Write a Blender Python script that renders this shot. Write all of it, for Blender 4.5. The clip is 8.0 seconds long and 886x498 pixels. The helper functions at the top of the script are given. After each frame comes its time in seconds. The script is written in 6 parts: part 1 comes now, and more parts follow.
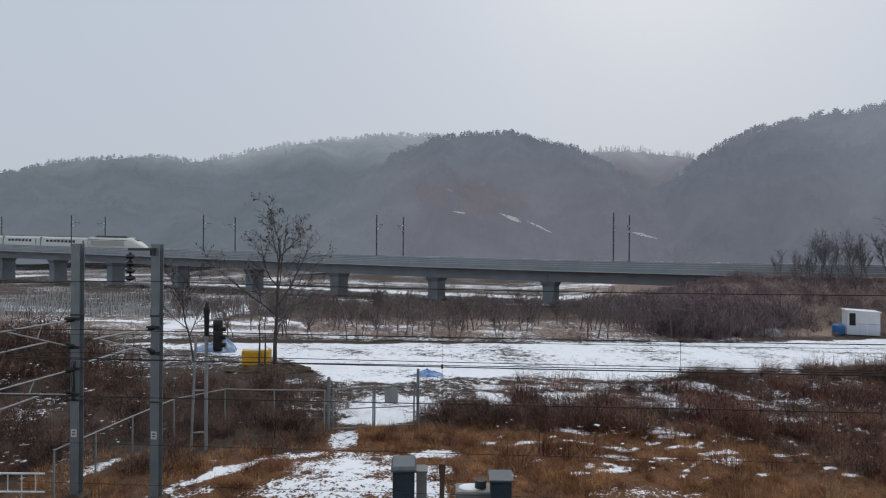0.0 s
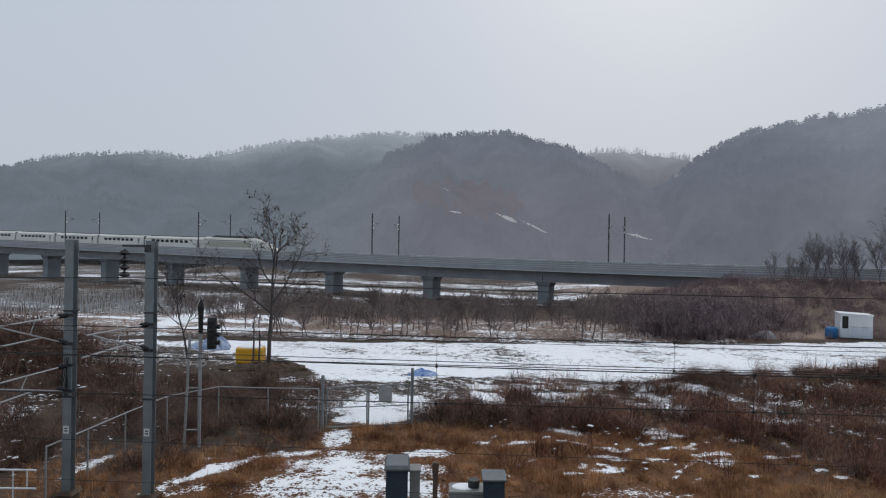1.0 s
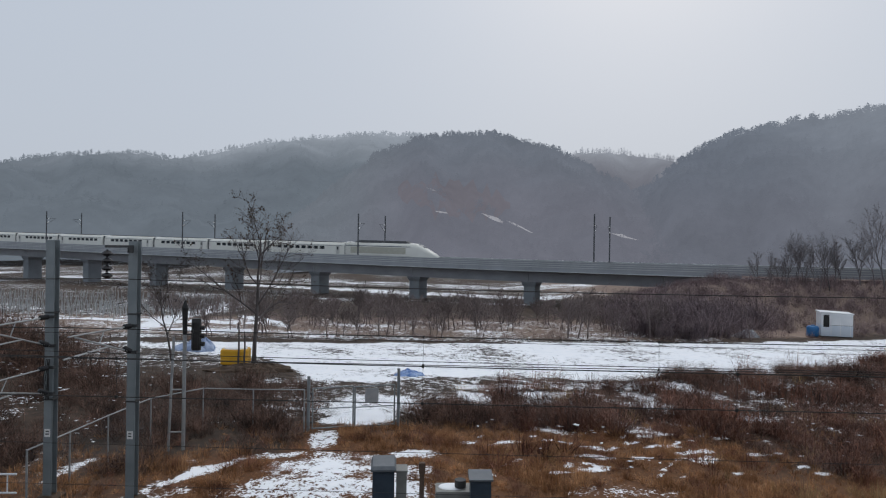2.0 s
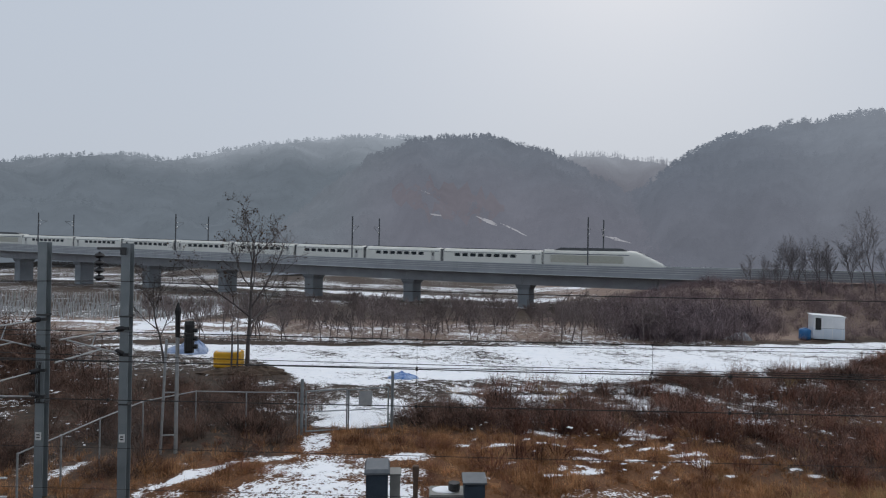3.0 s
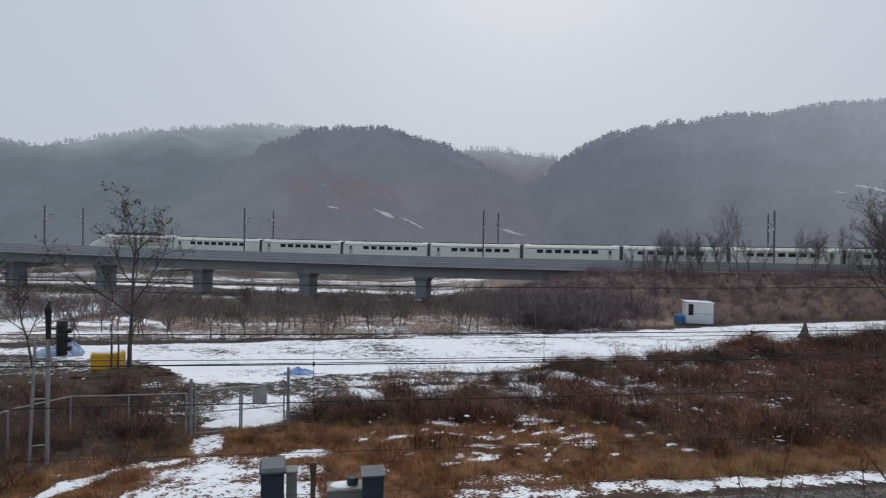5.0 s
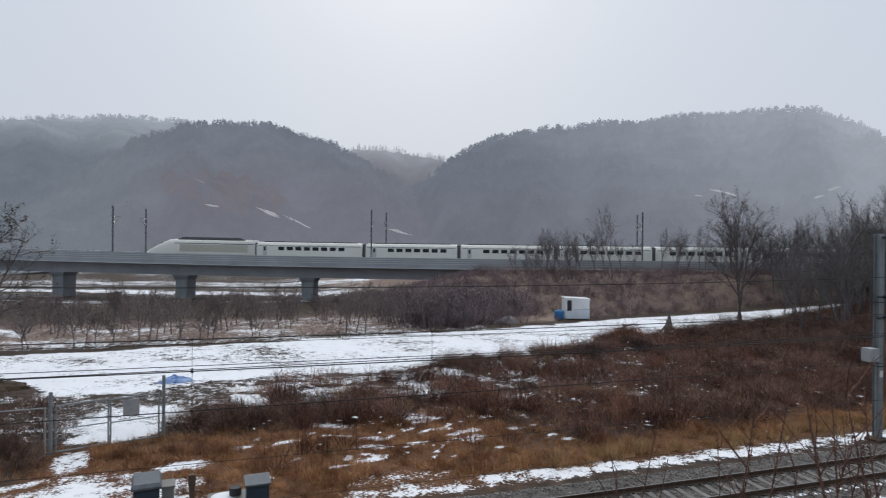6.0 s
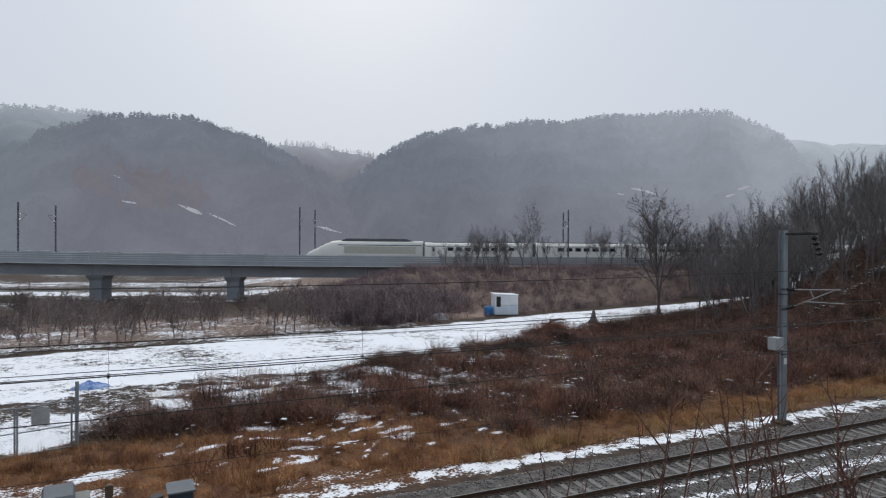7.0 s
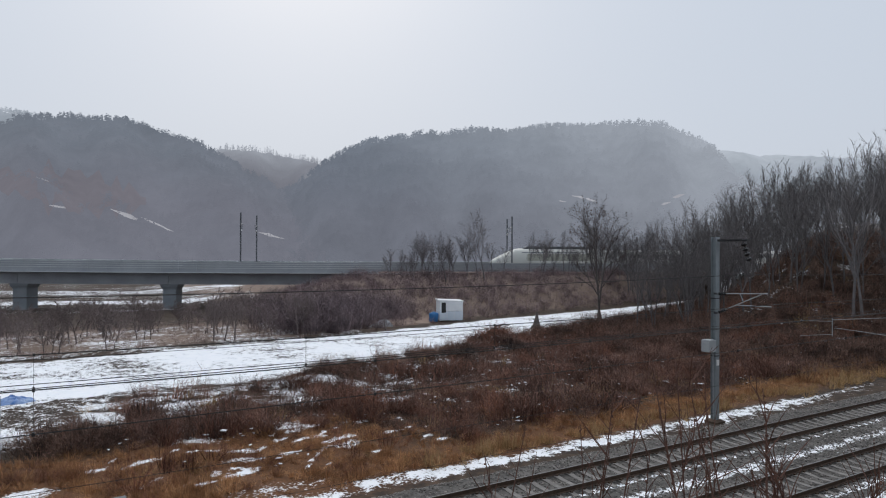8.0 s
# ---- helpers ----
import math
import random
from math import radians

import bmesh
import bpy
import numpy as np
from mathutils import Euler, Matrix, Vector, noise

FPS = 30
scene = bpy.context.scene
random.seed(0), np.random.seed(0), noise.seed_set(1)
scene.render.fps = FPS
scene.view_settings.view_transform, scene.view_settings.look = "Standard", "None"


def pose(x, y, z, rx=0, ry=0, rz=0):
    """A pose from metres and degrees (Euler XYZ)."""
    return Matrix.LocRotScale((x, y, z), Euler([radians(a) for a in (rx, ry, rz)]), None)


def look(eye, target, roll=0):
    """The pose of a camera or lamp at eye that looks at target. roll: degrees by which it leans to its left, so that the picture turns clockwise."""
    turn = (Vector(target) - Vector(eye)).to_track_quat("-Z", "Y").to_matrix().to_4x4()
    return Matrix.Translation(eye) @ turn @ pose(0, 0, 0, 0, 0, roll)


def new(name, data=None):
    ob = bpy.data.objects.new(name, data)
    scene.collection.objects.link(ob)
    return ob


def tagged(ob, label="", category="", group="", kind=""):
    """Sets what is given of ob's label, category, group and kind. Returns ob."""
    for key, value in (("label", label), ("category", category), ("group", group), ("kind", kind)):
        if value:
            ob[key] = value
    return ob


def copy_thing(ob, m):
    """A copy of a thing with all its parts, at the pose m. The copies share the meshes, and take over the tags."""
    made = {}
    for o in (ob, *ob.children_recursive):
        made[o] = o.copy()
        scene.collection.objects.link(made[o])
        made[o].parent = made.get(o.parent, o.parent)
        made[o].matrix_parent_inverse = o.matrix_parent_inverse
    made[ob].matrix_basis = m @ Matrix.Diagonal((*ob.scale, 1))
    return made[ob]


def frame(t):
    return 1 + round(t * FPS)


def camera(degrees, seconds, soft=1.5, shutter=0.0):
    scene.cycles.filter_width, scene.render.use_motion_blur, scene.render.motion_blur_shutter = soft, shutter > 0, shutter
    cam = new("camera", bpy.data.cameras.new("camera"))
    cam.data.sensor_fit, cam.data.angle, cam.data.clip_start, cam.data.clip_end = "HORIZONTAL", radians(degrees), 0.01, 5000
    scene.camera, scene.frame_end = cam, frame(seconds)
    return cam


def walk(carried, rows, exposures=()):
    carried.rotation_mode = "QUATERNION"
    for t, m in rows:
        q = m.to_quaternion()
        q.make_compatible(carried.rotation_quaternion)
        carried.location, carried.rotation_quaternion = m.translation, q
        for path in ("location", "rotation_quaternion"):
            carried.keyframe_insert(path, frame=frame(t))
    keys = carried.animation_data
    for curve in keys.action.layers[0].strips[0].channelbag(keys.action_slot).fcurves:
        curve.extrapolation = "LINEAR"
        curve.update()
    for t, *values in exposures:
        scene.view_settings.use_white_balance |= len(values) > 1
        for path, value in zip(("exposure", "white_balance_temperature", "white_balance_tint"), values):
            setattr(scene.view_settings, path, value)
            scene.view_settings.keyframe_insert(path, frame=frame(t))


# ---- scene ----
EYE = 8.3
cam = camera(70.4, 8.0, soft=1.1, shutter=0.28)
ROWS = [
    (0.0, 0.0, 0.0, -0.4), (0.5, -0.23, 0.06, -0.83), (1.0, -0.41, -0.05, -0.95), (1.5, -1.14, -0.1, -0.94),
    (3.0, -2.2, 0.24, -0.97), (3.5, -2.96, 0.24, -1.15), (4.0, -4.76, 0.07, -1.1), (5.5, -16.38, -0.37, -0.6),
    (6.0, -21.7, -0.2, -0.53), (6.5, -25.44, -0.38, -0.37), (7.0, -28.04, -0.39, -0.28), (7.5, -31.11, -0.14, -0.23),
    (8.0, -33.05, 0.2, -0.24),
]
walk(cam, [(t, pose(0, 0, EYE, 90 + pitch, roll, yaw)) for t, yaw, pitch, roll in ROWS],
     exposures=((0.0, 0.10, 6420, 11.5), (4.0, 0.10, 6420, 11.5), (5.5, 0.08, 6420, 11.5), (6.0, 0.28, 6450, 11.5), (8.0, 0.28, 6450, 11.5)))

# ---- world and sun: thick winter overcast ----
world = bpy.data.worlds.new("overcast_sky")
scene.world = world
world.use_nodes = True
wn, wl = world.node_tree.nodes, world.node_tree.links
wn.clear()
w_out = wn.new("ShaderNodeOutputWorld")
w_sky = wn.new("ShaderNodeTexSky")
w_sky.sky_type, w_sky.sun_disc = "NISHITA", False
w_sky.sun_elevation, w_sky.sun_rotation, w_sky.dust_density = radians(38), radians(20), 6.0
w_clear = wn.new("ShaderNodeBackground")
w_clear.inputs["Strength"].default_value = 0.10
wl.new(w_sky.outputs["Color"], w_clear.inputs["Color"])
w_coord = wn.new("ShaderNodeTexCoord")
w_split = wn.new("ShaderNodeSeparateXYZ")
wl.new(w_coord.outputs["Generated"], w_split.inputs["Vector"])
w_noise = wn.new("ShaderNodeTexNoise")
w_noise.inputs["Scale"].default_value, w_noise.inputs["Detail"].default_value = 1.6, 3.0
wl.new(w_coord.outputs["Generated"], w_noise.inputs["Vector"])
w_add = wn.new("ShaderNodeMath")
w_add.operation = "MULTIPLY_ADD"
w_add.inputs[1].default_value = 0.14
wl.new(w_noise.outputs["Fac"], w_add.inputs[0])
wl.new(w_split.outputs["Z"], w_add.inputs[2])
w_ramp = wn.new("ShaderNodeValToRGB")
for pos, col in ((0.0, (0.47, 0.515, 0.575, 1)), (0.3, (0.595, 0.64, 0.705, 1)), (0.55, (0.54, 0.60, 0.66, 1)), (1.0, (0.50, 0.57, 0.65, 1))):
    e = w_ramp.color_ramp.elements[0] if pos == 0 else (w_ramp.color_ramp.elements[1] if pos == 1 else w_ramp.color_ramp.elements.new(pos))
    e.position, e.color = pos, col
wl.new(w_add.outputs[0], w_ramp.inputs["Fac"])
w_cloud = wn.new("ShaderNodeBackground")
wl.new(w_ramp.outputs["Color"], w_cloud.inputs["Color"])
w_mix = wn.new("ShaderNodeMixShader")
w_mix.inputs["Fac"].default_value = 0.94
wl.new(w_clear.outputs[0], w_mix.inputs[1])
wl.new(w_cloud.outputs[0], w_mix.inputs[2])
wl.new(w_mix.outputs[0], w_out.inputs["Surface"])
sun = new("sun", bpy.data.lights.new("sun", "SUN"))
sun.data.energy, sun.data.angle, sun.data.color = 0.7, radians(40), (1.0, 0.98, 0.95)
sun.matrix_world = look((0, 0, 0), (math.sin(radians(20)) * -0.5, -0.45, -0.8))


# ---- materials ----
def node_mat(name):
    m = bpy.data.materials.new(name)
    m.use_nodes = True
    return m, m.node_tree.nodes, m.node_tree.links, m.node_tree.nodes["Principled BSDF"]


def mat(name, a, b, scale=4.0, rough=0.8, bump=0.2, metal=0.0, fine=40.0, island=0.0, each=0.0, span=(0.5, 1.0)):
    """Two colours mixed by coarse and fine noise, with relief; island and each vary the tone piece by piece."""
    m, n, l, p = node_mat(name)
    co = n.new("ShaderNodeTexCoord")
    n1, n2 = n.new("ShaderNodeTexNoise"), n.new("ShaderNodeTexNoise")
    for k, s in ((n1, scale), (n2, fine)):
        k.inputs["Scale"].default_value, k.inputs["Detail"].default_value = s, 4.0
        l.new(co.outputs["Object"], k.inputs["Vector"])
    ad = n.new("ShaderNodeMath")
    ad.operation = "MULTIPLY_ADD"
    ad.inputs[1].default_value = 0.5
    l.new(n2.outputs["Fac"], ad.inputs[0])
    l.new(n1.outputs["Fac"], ad.inputs[2])
    mp = n.new("ShaderNodeMapRange")
    mp.inputs["From Min"].default_value, mp.inputs["From Max"].default_value = span
    l.new(ad.outputs[0], mp.inputs["Value"])
    mx = n.new("ShaderNodeMix")
    mx.data_type = "RGBA"
    mx.inputs["A"].default_value, mx.inputs["B"].default_value = (*a, 1), (*b, 1)
    l.new(mp.outputs[0], mx.inputs["Factor"])
    colour = mx.outputs["Result"]
    if island or each:
        src = n.new("ShaderNodeNewGeometry").outputs["Random Per Island"] if island else n.new("ShaderNodeObjectInfo").outputs["Random"]
        amount = island or each
        rg = n.new("ShaderNodeMapRange")
        rg.inputs["To Min"].default_value, rg.inputs["To Max"].default_value = 1 - amount, 1 + amount
        l.new(src, rg.inputs["Value"])
        hs = n.new("ShaderNodeHueSaturation")
        l.new(rg.outputs[0], hs.inputs["Value"])
        l.new(colour, hs.inputs["Color"])
        colour = hs.outputs["Color"]
    l.new(colour, p.inputs["Base Color"])
    p.inputs["Roughness"].default_value, p.inputs["Metallic"].default_value = rough, metal
    p.inputs["Specular IOR Level"].default_value = 0.3
    if bump:
        bp = n.new("ShaderNodeBump")
        bp.inputs["Strength"].default_value, bp.inputs["Distance"].default_value = bump, 0.02
        l.new(n2.outputs["Fac"], bp.inputs["Height"])
        l.new(bp.outputs[0], p.inputs["Normal"])
    return m


def ground_mat(name, soil_a, soil_b, grass_a, grass_b, tan_c, stony=0.0):
    """Soil, dry grass and snow, told apart by the sheet's own cover values (r: snow, g: dry grass, b: tan stubble)."""
    m, n, l, p = node_mat(name)
    geo = n.new("ShaderNodeNewGeometry")
    at = n.new("ShaderNodeAttribute")
    at.attribute_name = "cover"
    sp = n.new("ShaderNodeSeparateColor")
    l.new(at.outputs["Color"], sp.inputs["Color"])
    tex = []
    for s in (0.45, 2.2, 9.0):
        k = n.new("ShaderNodeTexNoise")
        k.inputs["Scale"].default_value, k.inputs["Detail"].default_value = s, 4.0
        l.new(geo.outputs["Position"], k.inputs["Vector"])
        tex.append(k.outputs["Fac"])

    def mth(op, a, b):
        k = n.new("ShaderNodeMath")
        k.operation = op
        for i, q in enumerate((a, b)):
            if isinstance(q, float):
                k.inputs[i].default_value = q
            else:
                l.new(q, k.inputs[i])
        return k.outputs[0]

    def mixc(f, a, b):
        k = n.new("ShaderNodeMix")
        k.data_type = "RGBA"
        l.new(f, k.inputs["Factor"])
        for i, q in (("A", a), ("B", b)):
            if isinstance(q, tuple):
                k.inputs[i].default_value = (*q, 1)
            else:
                l.new(q, k.inputs[i])
        return k.outputs["Result"]

    def step(v, lo, hi):
        k = n.new("ShaderNodeMapRange")
        k.inputs["From Min"].default_value, k.inputs["From Max"].default_value = lo, hi
        l.new(v, k.inputs["Value"])
        return k.outputs[0]

    soil = mixc(step(tex[1], 0.35, 0.65), soil_a, soil_b)
    grass = mixc(step(tex[2], 0.15, 0.85), grass_a, grass_b)
    speck = mth("ADD", mth("MULTIPLY", tex[1], 0.5), mth("MULTIPLY", tex[2], 0.5))
    base = mixc(step(mth("ADD", sp.outputs["Green"], speck), 0.6, 1.4), soil, grass)
    base = mixc(step(mth("ADD", sp.outputs["Blue"], speck), 0.6, 1.4), base, tan_c)
    rough = mth("ADD", mth("MULTIPLY", tex[0], 0.2), mth("ADD", mth("MULTIPLY", tex[1], 0.4), mth("MULTIPLY", tex[2], 0.45)))
    snow = step(mth("ADD", sp.outputs["Red"], rough), 1.0, 1.07)
    snow_c = mixc(step(tex[1], 0.3, 0.7), (0.80, 0.83, 0.87), (0.88, 0.89, 0.91))
    l.new(mixc(snow, base, snow_c), p.inputs["Base Color"])
    p.inputs["Roughness"].default_value = 0.85
    p.inputs["Specular IOR Level"].default_value = 0.2
    bp = n.new("ShaderNodeBump")
    bp.inputs["Strength"].default_value, bp.inputs["Distance"].default_value = 0.5, 0.06 + stony
    l.new(mth("ADD", speck, mth("MULTIPLY", snow, 0.4)), bp.inputs["Height"])
    l.new(bp.outputs[0], p.inputs["Normal"])
    return m


def haze_glow_mat(name, tree_a, tree_b, low, high, z0, z1, cloud=None):
    """Backdrop woodland far off: haze is painted in as emission, paler where cloud lies on the tops."""
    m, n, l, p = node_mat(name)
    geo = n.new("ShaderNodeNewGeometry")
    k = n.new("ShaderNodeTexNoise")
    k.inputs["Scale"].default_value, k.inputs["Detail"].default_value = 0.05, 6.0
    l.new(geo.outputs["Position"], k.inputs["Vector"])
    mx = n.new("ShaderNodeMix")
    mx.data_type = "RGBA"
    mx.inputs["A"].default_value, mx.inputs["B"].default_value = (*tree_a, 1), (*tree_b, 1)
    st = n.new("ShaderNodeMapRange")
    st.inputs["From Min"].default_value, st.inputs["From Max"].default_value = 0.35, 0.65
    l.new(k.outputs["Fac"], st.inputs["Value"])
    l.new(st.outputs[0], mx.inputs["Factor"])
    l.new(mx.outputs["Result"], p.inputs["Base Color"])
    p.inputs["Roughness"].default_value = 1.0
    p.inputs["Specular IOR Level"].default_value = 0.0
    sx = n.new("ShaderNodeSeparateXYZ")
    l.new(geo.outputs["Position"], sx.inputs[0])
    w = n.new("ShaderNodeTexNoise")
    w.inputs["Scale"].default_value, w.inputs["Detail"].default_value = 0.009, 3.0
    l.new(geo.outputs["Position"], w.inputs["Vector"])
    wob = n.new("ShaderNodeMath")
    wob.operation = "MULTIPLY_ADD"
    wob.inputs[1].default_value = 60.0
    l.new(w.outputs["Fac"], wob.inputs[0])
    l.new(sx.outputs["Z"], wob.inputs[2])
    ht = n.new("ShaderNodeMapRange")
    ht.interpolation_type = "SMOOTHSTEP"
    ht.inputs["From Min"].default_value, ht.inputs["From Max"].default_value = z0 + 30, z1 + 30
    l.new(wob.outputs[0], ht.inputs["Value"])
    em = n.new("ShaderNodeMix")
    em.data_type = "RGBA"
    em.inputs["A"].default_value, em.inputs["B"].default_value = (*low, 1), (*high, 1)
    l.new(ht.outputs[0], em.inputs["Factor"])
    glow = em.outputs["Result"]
    # cloud drifting in from one side: emission fades to a paler tone along x
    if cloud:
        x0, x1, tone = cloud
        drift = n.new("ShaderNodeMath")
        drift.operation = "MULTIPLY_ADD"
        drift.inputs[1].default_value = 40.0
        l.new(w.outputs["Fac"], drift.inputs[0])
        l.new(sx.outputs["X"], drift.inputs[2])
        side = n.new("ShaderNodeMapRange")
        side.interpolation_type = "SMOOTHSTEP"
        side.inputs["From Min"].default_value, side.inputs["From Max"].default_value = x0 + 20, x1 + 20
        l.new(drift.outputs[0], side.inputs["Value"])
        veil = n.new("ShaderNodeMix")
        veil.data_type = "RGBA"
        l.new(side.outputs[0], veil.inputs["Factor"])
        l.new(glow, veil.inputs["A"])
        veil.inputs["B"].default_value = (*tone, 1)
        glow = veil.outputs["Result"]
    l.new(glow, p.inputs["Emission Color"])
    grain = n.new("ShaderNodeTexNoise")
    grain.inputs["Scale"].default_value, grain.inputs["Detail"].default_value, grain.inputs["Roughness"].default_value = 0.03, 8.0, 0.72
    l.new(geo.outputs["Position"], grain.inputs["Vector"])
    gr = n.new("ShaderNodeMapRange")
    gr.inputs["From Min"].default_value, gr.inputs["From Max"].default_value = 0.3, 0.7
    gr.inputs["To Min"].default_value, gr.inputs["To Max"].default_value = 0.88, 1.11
    l.new(grain.outputs["Fac"], gr.inputs["Value"])
    l.new(gr.outputs[0], p.inputs["Emission Strength"])
    return m


